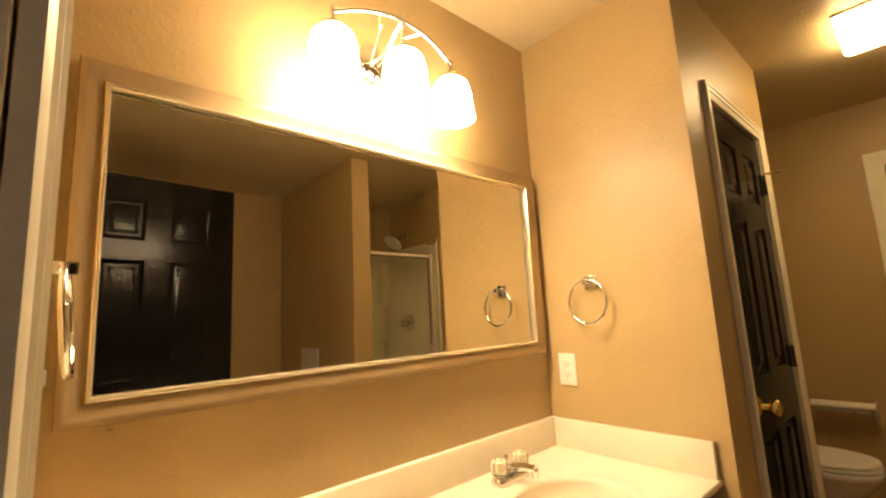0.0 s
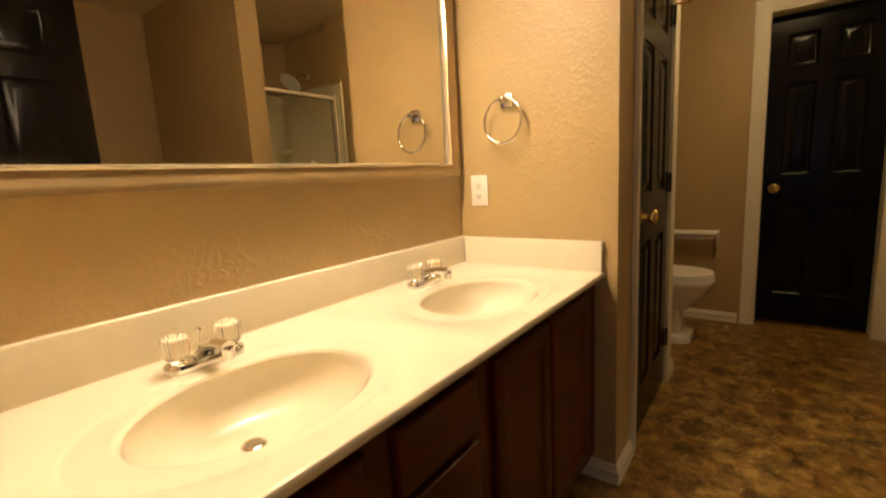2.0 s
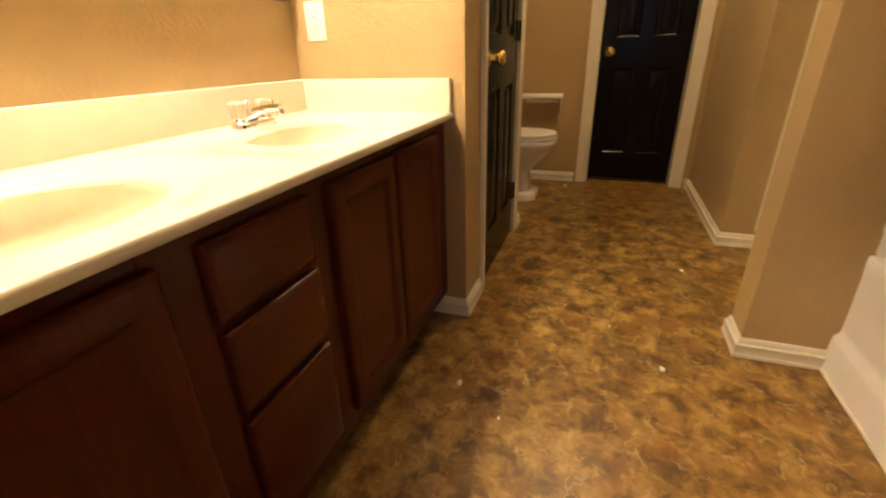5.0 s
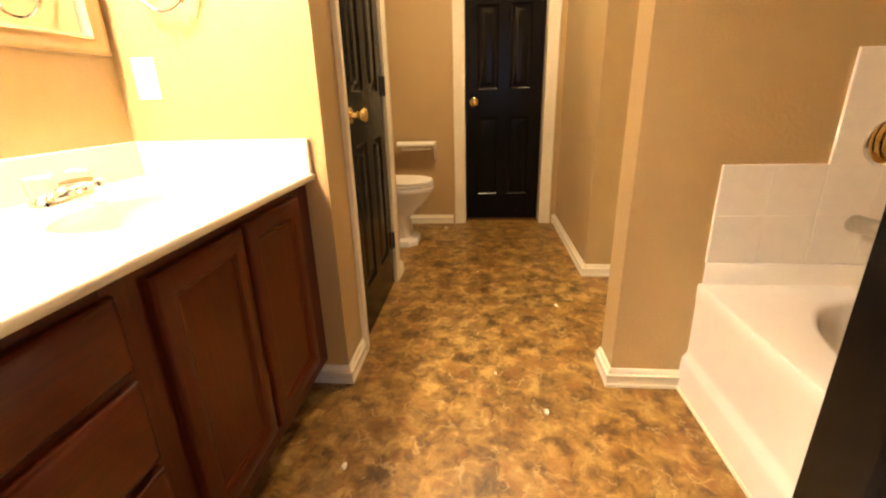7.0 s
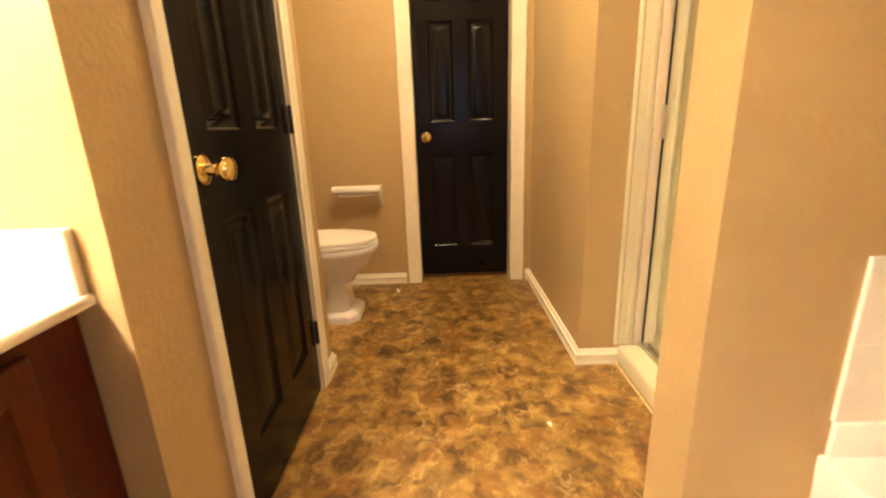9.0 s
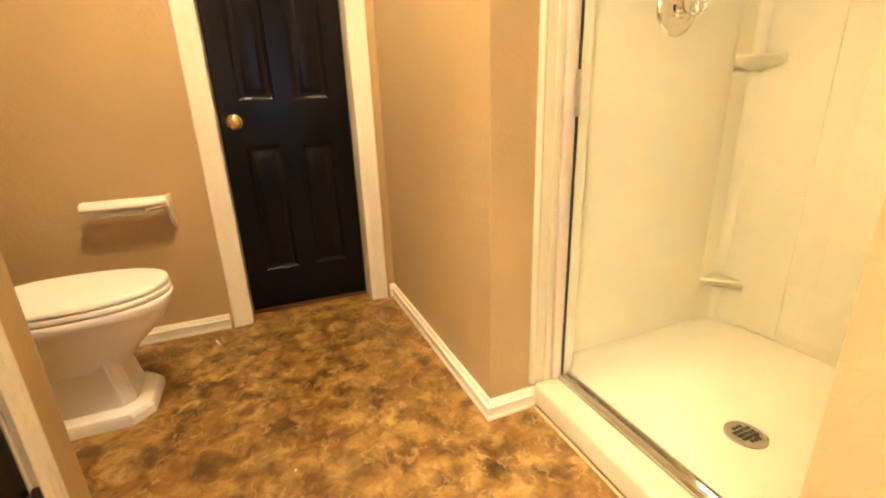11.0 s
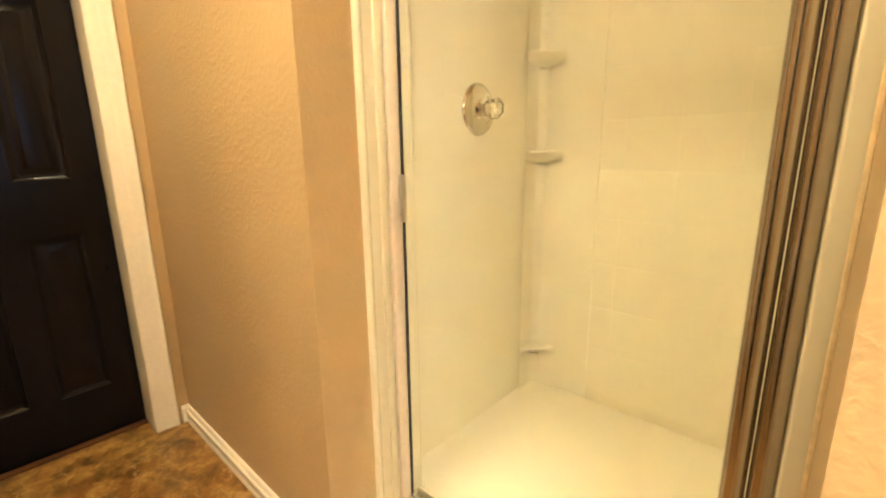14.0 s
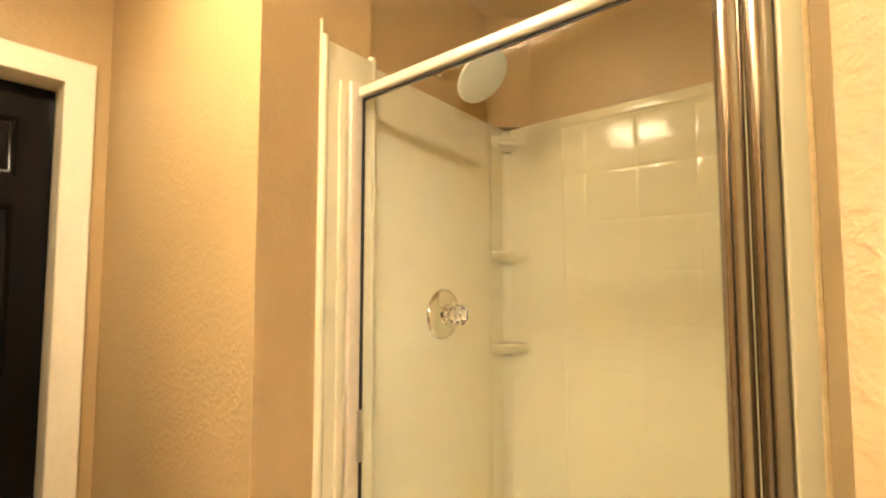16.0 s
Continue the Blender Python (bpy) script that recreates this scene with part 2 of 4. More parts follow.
def turned(profile, centre, axis="z", n=32, bm=None, caps=(True, True)):
    """A body of revolution: profile of (radius, height) along the axis."""
    c = Vector(centre)
    rings = []
    for r, h in profile:
        ring = []
        for i in range(n):
            a = 2 * math.pi * i / n
            u, v = r * math.cos(a), r * math.sin(a)
            ring.append(c + Vector({"z": (u, v, h), "y": (u, h, v), "x": (h, u, v)}[axis]))
        rings.append(ring)
    return loft(rings, bm, caps)


def tube(points, radius, n=12, bm=None, closed=False):
    """A round bar along points; radius may be one number or one for each point."""
    pts = [Vector(p) for p in points]
    rad = radius if isinstance(radius, (list, tuple)) else [radius] * len(pts)
    rings, side = [], None
    for i, p in enumerate(pts):
        a = pts[i - 1] if (i or closed) else p
        b = pts[(i + 1) % len(pts)] if (i < len(pts) - 1 or closed) else p
        way = (b - a).normalized()
        if side is None:
            side = way.cross(Vector((0.3, 0.5, 0.81))).normalized()
        side = (side - way * side.dot(way)).normalized()
        up = way.cross(side)
        rings.append([p + rad[i] * (math.cos(2 * math.pi * k / n) * side + math.sin(2 * math.pi * k / n) * up) for k in range(n)])
    if closed:
        rings.append(rings[0])
        bm = loft(rings, bm, (False, False))
        bmesh.ops.remove_doubles(bm, verts=bm.verts[:], dist=1e-6)
        return bm
    return loft(rings, bm)


def swept(stations, profile, bm=None):
    """Sweeps a closed profile of (u, n) through stations of (point, u direction, n direction)."""
    return loft([[Vector(p) + Vector(u) * a + Vector(n) * b for a, b in profile] for p, u, n in stations], bm)


def mitred(path, side):
    """Stations along a level path of (x, y), offset to its left (side 1) or right (-1)."""
    pts = [Vector((*p, 0.0)) for p in path]
    out = []
    for i, p in enumerate(pts):
        ways = [(pts[i] - pts[i - 1]).normalized()] if i else []
        ways += [(pts[i + 1] - pts[i]).normalized()] if i < len(pts) - 1 else []
        norms = [Vector((-w.y, w.x, 0)) * side for w in ways]
        m = sum(norms, Vector()).normalized()
        out.append((p, m / max(0.3, m.dot(norms[0])), Vector((0, 0, 1))))
    return out


BASE_PROFILE = [(0, 0.001), (0.017, 0.001), (0.017, 0.0115), (0.0145, 0.0148), (0.0145, 0.041), (0.0165, 0.0443), (0.0165, 0.0476), (0.0095, 0.0517), (0.0095, 0.0574), (0.0065, 0.064), (0.004, 0.0689), (0, 0.0697)]
CASE_PROFILE = [(0, 0), (0, 0.010), (0.008, 0.013), (0.030, 0.013), (0.034, 0.016), (0.052, 0.016), (0.056, 0.019), (0.066, 0.019), (0.07, 0.015), (0.07, 0)]


def baseboard(path, side, parent):
    part("baseboard_run", swept(mitred(path, side), BASE_PROFILE), M_TRIM, parent)


def casing(name, axis, face, sign, a, b, top, label, wide=0.07):
    """Door trim on the wall plane axis = face, that looks along sign; round an opening from a to b."""
    k = wide / 0.07
    prof = [(u * k, n) for u, n in CASE_PROFILE]

    def at(h, z):
        return (face, h, z) if axis == "x" else (h, face, z)

    def way(h, z):
        return (0, h, z) if axis == "x" else (h, 0, z)

    n = (sign, 0, 0) if axis == "x" else (0, sign, 0)
    st = [(at(a, 0.001), way(-1, 0), n), (at(a, top), way(-1, 1), n), (at(b, top), way(1, 1), n), (at(b, 0.001), way(1, 0), n)]
    return solid(name, swept(st, prof), M_TRIM, label, "door trim")


# ---- the large structure ----
CEIL = 2.41
NORTH, SOUTH, SIDE, LEFT = 1.268, -1.535, 1.561, 0.060
HALL_N, HALL_S, END = 0.655, -0.402, 3.66
STUB0, STUB1, STUB_Y = 1.590, 1.724, -0.278
JOG = 2.587

solid("floor", box(-1.4, END + 0.3, -1.7, 1.4, -0.1, 0.0), M_FLOOR, "brown and gold mottled sheet vinyl floor", "floor")
solid("ceiling", box(-1.4, END + 0.3, -1.7, 1.4, CEIL, CEIL + 0.1), M_CEIL, "tan textured ceiling, painted like the walls", "ceiling")


def walls(name, boxes, label="tan painted wall with knocked-down texture"):
    bm = bmesh.new()
    for b in boxes:
        box(*b, bm=bm)
    return solid(name, bm, M_WALL, label, "wall")


walls("wall_north", [(LEFT - 0.12, END + 0.12, NORTH, NORTH + 0.12, 0, CEIL)])
walls("wall_south", [(LEFT - 0.12, 2.81, SOUTH - 0.12, SOUTH, 0, CEIL)])
DOOR_A, DOOR_B = -0.275, 0.48
walls("wall_west", [(LEFT - 0.12, LEFT, DOOR_B, NORTH, 0, CEIL), (LEFT - 0.12, LEFT, SOUTH, DOOR_A, 0, CEIL), (LEFT - 0.12, LEFT, DOOR_A, DOOR_B, 2.06, CEIL)])
walls("wall_vanity_side", [(SIDE, SIDE + 0.12, HALL_N + 0.12, NORTH, 0, CEIL)])
CL0, CL1, CL_TOP = 1.802, 2.466, 2.05
walls("wall_closet", [(SIDE, CL0, HALL_N, HALL_N + 0.12, 0, CEIL), (CL1, 2.63, HALL_N, HALL_N + 0.12, 0, CEIL), (CL0, CL1, HALL_N, HALL_N + 0.12, CL_TOP, CEIL)])
walls("wall_closet_side", [(2.51, 2.63, HALL_N + 0.12, NORTH, 0, CEIL)])
ED0, ED1, ED_TOP = -0.288, 0.319, 2.025
walls("wall_east", [(END, END + 0.17, -0.6, ED0, 0, CEIL), (END, END + 0.17, ED1, NORTH, 0, CEIL), (END, END + 0.17, ED0, ED1, ED_TOP, CEIL)])
walls("wall_hall_south", [(JOG, END, -0.70, HALL_S, 0, CEIL), (2.69, 2.81, SOUTH, -0.70, 0, CEIL)])
walls("wall_stub", [(STUB0, STUB1, SOUTH, STUB_Y, 0, CEIL)], "tan painted stub wall between bathtub and shower")
# Unseen opening, added to the bedroom wall to hold the cool lamp.
UNSEEN_WIN = (-1.15, 0.15, 0.85, 2.0)
chase = [(2.689, -1.398), (2.689, SOUTH + 0.002), (2.562, SOUTH + 0.002)]
solid("wall_chase", loft([[(x, y, z) for x, y in chase] for z in (1.95, CEIL - 0.001)]), M_WALL, "tan painted boxed-in corner above the shower stall", "wall")
walls("wall_bedroom", [(-1.4, -1.3, -1.6, UNSEEN_WIN[0], 0, CEIL), (-1.4, -1.3, UNSEEN_WIN[1], 1.3, 0, CEIL), (-1.4, -1.3, UNSEEN_WIN[0], UNSEEN_WIN[1], 0, UNSEEN_WIN[2]), (-1.4, -1.3, UNSEEN_WIN[0], UNSEEN_WIN[1], UNSEEN_WIN[3], CEIL), (-1.3, LEFT - 0.12, -1.7, -1.6, 0, CEIL), (-1.3, LEFT - 0.12, 1.3, 1.4, 0, CEIL)], "tan wall of the room outside, with an added window opening")

base = thing("baseboard", 2.0, 0.0, 0, "white painted wooden baseboard with a stepped top", "baseboard", kind="structure")
baseboard([(SIDE, 0.80), (SIDE, HALL_N), (CL0 - 0.055, HALL_N)], -1, base)
baseboard([(CL1 + 0.055, HALL_N), (2.63, HALL_N), (2.63, NORTH)], -1, base)
baseboard([(END, NORTH), (END, ED1 + 0.085)], -1, base)
baseboard([(END, ED0 - 0.085), (END, HALL_S), (JOG, HALL_S), (JOG, -0.566)], -1, base)
baseboard([(STUB1, -0.566), (STUB1, STUB_Y), (STUB0, STUB_Y), (STUB0, -0.507)], -1, base)

casing("door_trim_1", "x", END, -1, ED0 + 0.012, ED1 - 0.012, 2.011, "cream painted door casing of the end door", 0.083)
casing("door_trim_2", "y", HALL_N, -1, CL0 + 0.006, CL1 - 0.006, 2.0, "cream painted casing of the closet door", 0.055)
casing("door_trim_3", "x", LEFT, 1, DOOR_A + 0.012, DOOR_B - 0.012, 2.045, "cream painted casing of the entry doorway", 0.06)


def jamb(name, boxes, label):
    bm = bmesh.new()
    for b in boxes:
        box(*b, bm=bm, bevel=0.001, segments=1)
    solid(name, bm, M_TRIM, label, "door frame")


jamb("door_jamb_1", [(END + 0.002, END + 0.168, ED0 + 0.001, ED0 + 0.013, 0.001, 2.024), (END + 0.002, END + 0.168, ED1 - 0.013, ED1 - 0.001, 0.001, 2.024), (END + 0.002, END + 0.168, ED0 + 0.013, ED1 - 0.013, 2.011, 2.024)], "cream painted door jamb")
jamb("door_jamb_2", [(CL0 + 0.001, CL0 + 0.013, HALL_N + 0.002, HALL_N + 0.118, 0.001, 2.049), (CL1 - 0.013, CL1 - 0.001, HALL_N + 0.002, HALL_N + 0.118, 0.001, 2.049), (CL0 + 0.013, CL1 - 0.013, HALL_N + 0.002, HALL_N + 0.118, 2.0, 2.049)], "cream painted door jamb")
jamb("door_jamb_3", [(LEFT - 0.118, LEFT - 0.002, DOOR_A + 0.001, DOOR_A + 0.013, 0.001, 2.059), (LEFT - 0.118, LEFT - 0.002, DOOR_B - 0.013, DOOR_B - 0.001, 0.001, 2.059), (LEFT - 0.118, LEFT - 0.002, DOOR_A + 0.013, DOOR_B - 0.013, 2.047, 2.059)], "cream painted door jamb")
solid("threshold", box(END + 0.092, END + 0.165, ED0 + 0.014, ED1 - 0.014, 0.001, 0.010, 0.003), M_SILL, "brown wooden threshold strip under the end door", "threshold")


# ---- doors ----
def door(name, x, y, rz, wide, high, label, knob_at, hinge_side=0):
    """A six-panel door leaf. It runs from 0 to wide along its own x; its face looks along -y."""
    d = thing(name, x, y, 0.012, label, "door", kind="structure", rz=rz)
    thick = 0.035
    stile, mid = wide * 0.155, wide * 0.15
    pw = (wide - 2 * stile - mid) / 2
    xs = [0, stile, stile + pw, stile + pw + mid, wide - stile, wide]
    k = high / 2.025
    zs = [0, 0.205 * k, 0.815 * k, 1.015 * k, 1.60 * k, 1.70 * k, 1.905 * k, high]
    bm = bmesh.new()
    faces = (0, thick)
    for yy in faces:
        for i in range(5):
            for j in range(7):
                if i in (1, 3) and j in (1, 3, 5):
                    continue
                vs = [bm.verts.new((a, yy, b)) for a, b in ((xs[i], zs[j]), (xs[i + 1], zs[j]), (xs[i + 1], zs[j + 1]), (xs[i], zs[j + 1]))]
                bm.faces.new(vs if yy == 0 else vs[::-1])
    for a, b in (((0, 0), (wide, 0)), ((wide, 0), (wide, high)), ((wide, high), (0, high)), ((0, high), (0, 0))):
        vs = [bm.verts.new(p) for p in ((a[0], 0, a[1]), (b[0], 0, b[1]), (b[0], thick, b[1]), (a[0], thick, a[1]))]
        bm.faces.new(vs)
    bmesh.ops.remove_doubles(bm, verts=bm.verts[:], dist=1e-5)
    part("leaf", bm, M_BLACK, d, world_space=False)
    for i in (1, 3):
        for j in (1, 3, 5):
            pb = bmesh.new()
            for yy, s in ((0, 1), (thick, -1)):
                rings = []
                for inset, depth in ((0, 0), (0.004, 0.003), (0.016, 0.010), (0.022, 0.0105), (0.026, 0.0105), (0.045, 0.003), (0.05, 0.0025)):
                    rings.append([(xs[i] + inset, yy + s * depth, zs[j] + inset), (xs[i + 1] - inset, yy + s * depth, zs[j] + inset), (xs[i + 1] - inset, yy + s * depth, zs[j + 1] - inset), (xs[i] + inset, yy + s * depth, zs[j + 1] - inset)])
                loft(rings, pb, (False, True))
            part("panel", pb, M_BLACK, d, world_space=False)
    for s, yy in ((-1, 0), (1, thick)):
        kb = turned([(0.0, 0.0), (0.031, 0.0), (0.032, 0.004), (0.026, 0.008), (0.013, 0.011), (0.0115, 0.03), (0.018, 0.036), (0.026, 0.045), (0.0275, 0.054), (0.024, 0.062), (0.012, 0.067), (0.0, 0.068)], (0, 0, 0), "y", 28, caps=(False, False))
        bmesh.ops.remove_doubles(kb, verts=kb.verts[:], dist=1e-6)
        for v in kb.verts:
            v.co = Vector((knob_at, yy + s * v.co.y, 0.912)) + Vector((v.co.x, 0, v.co.z))
        part("door_knob", kb, M_BRASS, d, "polished brass door knob", world_space=False)
    if hinge_side:
        hx = wide + 0.004 if hinge_side > 0 else -0.004
        for hz in (0.24, 1.02, 1.77):
            hb = turned([(0.0, -0.045), (0.006, -0.045), (0.007, -0.043), (0.007, 0.043), (0.006, 0.045), (0, 0.047)], (hx, -0.008, hz), "z", 12, caps=(False, False))
            box(hx - 0.032, hx - 0.006, -0.006, -0.0005, hz - 0.043, hz + 0.043, 0.001, hb, 1)
            hinge = part("hinge", hb, M_HINGE, d, "dark painted butt hinge", world_space=False)
            if hz > 1.7:
                sb = tube([(hx, -0.008, hz + 0.05), (hx + 0.004, -0.02, hz + 0.05), (hx + 0.012, -0.058, hz + 0.05)], 0.005, 10)
                turned([(0.0, 0), (0.009, 0), (0.009, 0.012), (0.0, 0.013)], (hx + 0.013, -0.07, hz + 0.05), "y", 12, sb)
                part("hinge_pin_stop", sb, M_BRASS, hinge, "brass hinge-pin door stop", world_space=False)
    return d


# the end door faces -x, the closet door -y, the entry door stands open over the bathtub side
door("door_1", END + 0.118, ED1 - 0.016, -90, ED1 - ED0 - 0.032, 1.995, "closed black gloss six-panel door at the hall's end", 0.062)
door("door_2", CL0 + 0.016, HALL_N + 0.004, 0, CL1 - CL0 - 0.032, 1.982, "closed black gloss six-panel closet door", 0.05, 1)
door("door_3", 0.846, -0.352, 173.6, 0.755, 2.045, "open black gloss six-panel entry door standing before the bathtub", 0.06)

# ---- mirror, vanity light, towel rings, outlet ----
MX0, MX1, MZ0, MZ1 = 0.092, 1.528, 1.112, 1.818
mirror = thing("wall_mirror", (MX0 + MX1) / 2, NORTH, MZ0, "large wall mirror in a champagne gold frame above the vanity", "mirror")
FR = 0.052


def rect_ring(x0, x1, z0, z1, y):
    return [(x0, y, z0), (x1, y, z0), (x1, y, z1), (x0, y, z1)]


def inset_rings(stops):
    return [rect_ring(MX0 + i, MX1 - i, MZ0 + i, MZ1 - i, NORTH - d) for i, d in stops]


bm = loft(inset_rings([(0.0, 0.001), (0.0, 0.026), (0.002, 0.029), (0.006, 0.030), (0.012, 0.030), (0.016, 0.028), (0.04, 0.020), (0.043, 0.020)]), caps=(False, False))
part("frame", bm, M_FRAME, mirror)
bm = loft(inset_rings([(0.043, 0.0195), (0.0435, 0.025), (0.046, 0.0265), (0.050, 0.0255), (FR, 0.021), (FR, 0.008)]), caps=(False, False))
part("inner_lip", bm, M_LIP, mirror, "pale gold inner lip")
bm = loft(inset_rings([(FR - 0.006, 0.0085), (FR, 0.0088), (FR + 0.022, 0.00895), (FR + 0.0225, 0.00895)]), caps=(False, True))
glass_pane = part("mirror_glass", bm, M_MIRROR, mirror, "bevelled mirror glass")
for p in glass_pane.data.polygons:
    p.use_smooth = False
part("clip", box(0.170, 0.180, NORTH - 0.02, NORTH - 0.001, MZ0 - 0.012, MZ0 - 0.001, 0.002), M_CRYSTAL, mirror, "clear plastic mirror clip")

lamp = thing("vanity_light", 0.775, NORTH, 2.06, "lit chrome vanity light with three white glass shades", "wall light")
bm = turned([(0.0, -0.024), (0.03, -0.024), (0.05, -0.018), (0.062, -0.010), (0.066, -0.002), (0.066, -0.001)], (0, 0, 0), "y", 36, caps=(False, True))
bmesh.ops.scale(bm, vec=(0.75, 1, 1.05), verts=bm.verts[:])
bmesh.ops.translate(bm, vec=(0.775, NORTH, 2.06), verts=bm.verts[:])
part("wall_plate", bm, M_CHROME, lamp)
BAR_Y = 1.125
XS = (0.572, 0.775, 0.978)


def bar_at(s):
    return (0.775 + 0.21 * s, BAR_Y - 0.03 * (1 - s * s), 2.058 + 0.05 * (1 - s * s))


part("bar", tube([bar_at(-1 + i / 14) for i in range(29)], 0.0065, 12), M_CHROME, lamp, "bowed chrome bar")
part("arm", tube([(0.775, NORTH - 0.02, 2.06), (0.775, 1.2, 2.055), (0.775, 1.16, 2.07), (0.775, 1.125, 2.1), (0.775, 1.096, 2.108)], 0.006, 12), M_CHROME, lamp)
for sx in (-1, 1):
    part("scroll", tube([(0.775 + sx * 0.012, NORTH - 0.02, 2.045), (0.775 + sx * 0.03, 1.19, 2.075), (0.775 + sx * 0.045, 1.14, 2.1), (0.775 + sx * 0.07, 1.104, 2.102)], 0.004, 10), M_CHROME, lamp)
for sx, xx in zip((-0.967, 0, 0.967), XS):
    bx, by, bz = bar_at(sx)
    bm = turned([(0.006, 0.0), (0.008, 0.004), (0.008, 0.012), (0.006, 0.016), (0.0, 0.017)], (bx, by, bz), "z", 14, caps=(True, False))
    tube([(bx, by, bz), (bx, by, 2.028)], 0.006, 12, bm)
    turned([(0.018, 0.022), (0.026, 0.016), (0.028, 0.0), (0.0, 0.0)], (bx, by, 2.008), "z", 20, bm, (True, False))
    holder = part("socket", bm, M_CHROME, lamp)
    prof = [(0.022, 0.0), (0.040, -0.004), (0.053, -0.018), (0.060, -0.045), (0.063, -0.080), (0.066, -0.115), (0.069, -0.131), (0.066, -0.132), (0.062, -0.115), (0.058, -0.085), (0.05, -0.03), (0.02, -0.006)]
    part("shade", turned(prof, (bx, by, 2.009), "z", 36, caps=(False, False)), M_SHADE, lamp, "glowing white glass bell shade")
    part("bulb", turned([(0.0, -0.104), (0.012, -0.102), (0.022, -0.095), (0.028, -0.082), (0.028, -0.072), (0.022, -0.058), (0.014, -0.044), (0.013, -0.012), (0.0, -0.010)], (bx, by, 2.009), "z", 20, caps=(False, False)), M_BULB, holder, "lit round bulb")


def towel_ring(name_y, wall_x, sign, tilt):
    t = thing("towel_ring", wall_x, name_y, 1.371, "polished chrome towel ring on a square wall plate", "towel ring", "towel rings by the mirror")
    part("wall_plate", box(0, 0.009, -0.024, 0.024, -0.024, 0.024, 0.003), M_CHROME, t, world_space=False)
    bm = box(0.007, 0.046, -0.010, 0.010, -0.009, 0.011, 0.003)
    part("post", bm, M_CHROME, t, world_space=False)
    ring = [(0.031 + 0.006 * (1 - math.cos(a)) + tilt * 0.074 * math.sin(a), 0.074 * math.sin(a), -0.072 + 0.078 * math.cos(a)) for a in (2 * math.pi * i / 48 for i in range(48))]
    part("ring", tube(ring, 0.0055, 12, closed=True), M_CHROME, t, world_space=False)
    t.matrix_basis = pose(wall_x, name_y, 1.371, 0, 0, 0 if sign > 0 else 180)
    return t


towel_ring(1.045, SIDE, -1, 0)
towel_ring(1.02, LEFT, 1, 0.07)


def outlet():
    o = thing("wall_outlet", SIDE, 1.17, 0.98, "white duplex wall outlet above the counter", "outlet")
    cy, cz = 1.175, 1.053
    part("cover_plate", box(SIDE - 0.006, SIDE - 0.0002, cy - 0.0365, cy + 0.0365, cz - 0.059, cz + 0.059, 0.003), M_PLASTIC, o)
    for dz in (-0.02, 0.02):
        r = part("socket", box(SIDE - 0.0085, SIDE - 0.005, cy - 0.017, cy + 0.017, cz + dz - 0.014, cz + dz + 0.014, 0.002), M_PLASTIC, o)
        for dy in (-0.007, 0.007):
            part("slot", box(SIDE - 0.0089, SIDE - 0.0083, cy + dy - 0.0013, cy + dy + 0.0013, cz + dz - 0.002, cz + dz + 0.007), M_DARK, r)
        part("ground_hole", box(SIDE - 0.0089, SIDE - 0.0083, cy - 0.0025, cy + 0.0025, cz + dz - 0.010, cz + dz - 0.005), M_DARK, r)
    part("screw", turned([(0.0, 0.0), (0.003, 0.0), (0.0025, -0.0012), (0, -0.0015)], (SIDE - 0.0062, cy, cz), "x", 10, caps=(False, False)), M_PLASTIC, o)


outlet()
sw = thing("light_switch", LEFT, 0.72, 1.18, "cream toggle light switch beside the doorway", "light switch")
part("cover_plate", box(LEFT + 0.0002, LEFT + 0.006, 0.685, 0.755, 1.183, 1.297, 0.003), M_PLASTIC, sw)
part("toggle", box(LEFT + 0.004, LEFT + 0.02, 0.715, 0.725, 1.235, 1.25, 0.002), M_PLASTIC, sw)

# ---- vanity ----
CT, CF = 0.769, 0.694
counter = thing("countertop", 0.79, 0.97, CT - 0.026, "cream cultured marble vanity top with two moulded oval sinks", "countertop")
SINKS = ((0.452, 0.936), (1.147, 0.932))
CELLS = ((LEFT, 0.81), (0.81, SIDE))
SA, SB = 0.21, 0.163


def oval(cx, cy, a, b, z, dirs, power=2.0):
    out = []
    for dx, dy in dirs:
        k = (abs(dx / a) ** power + abs(dy / b) ** power) ** (-1 / power)
        out.append((cx + k * dx, cy + k * dy, z))
    return out


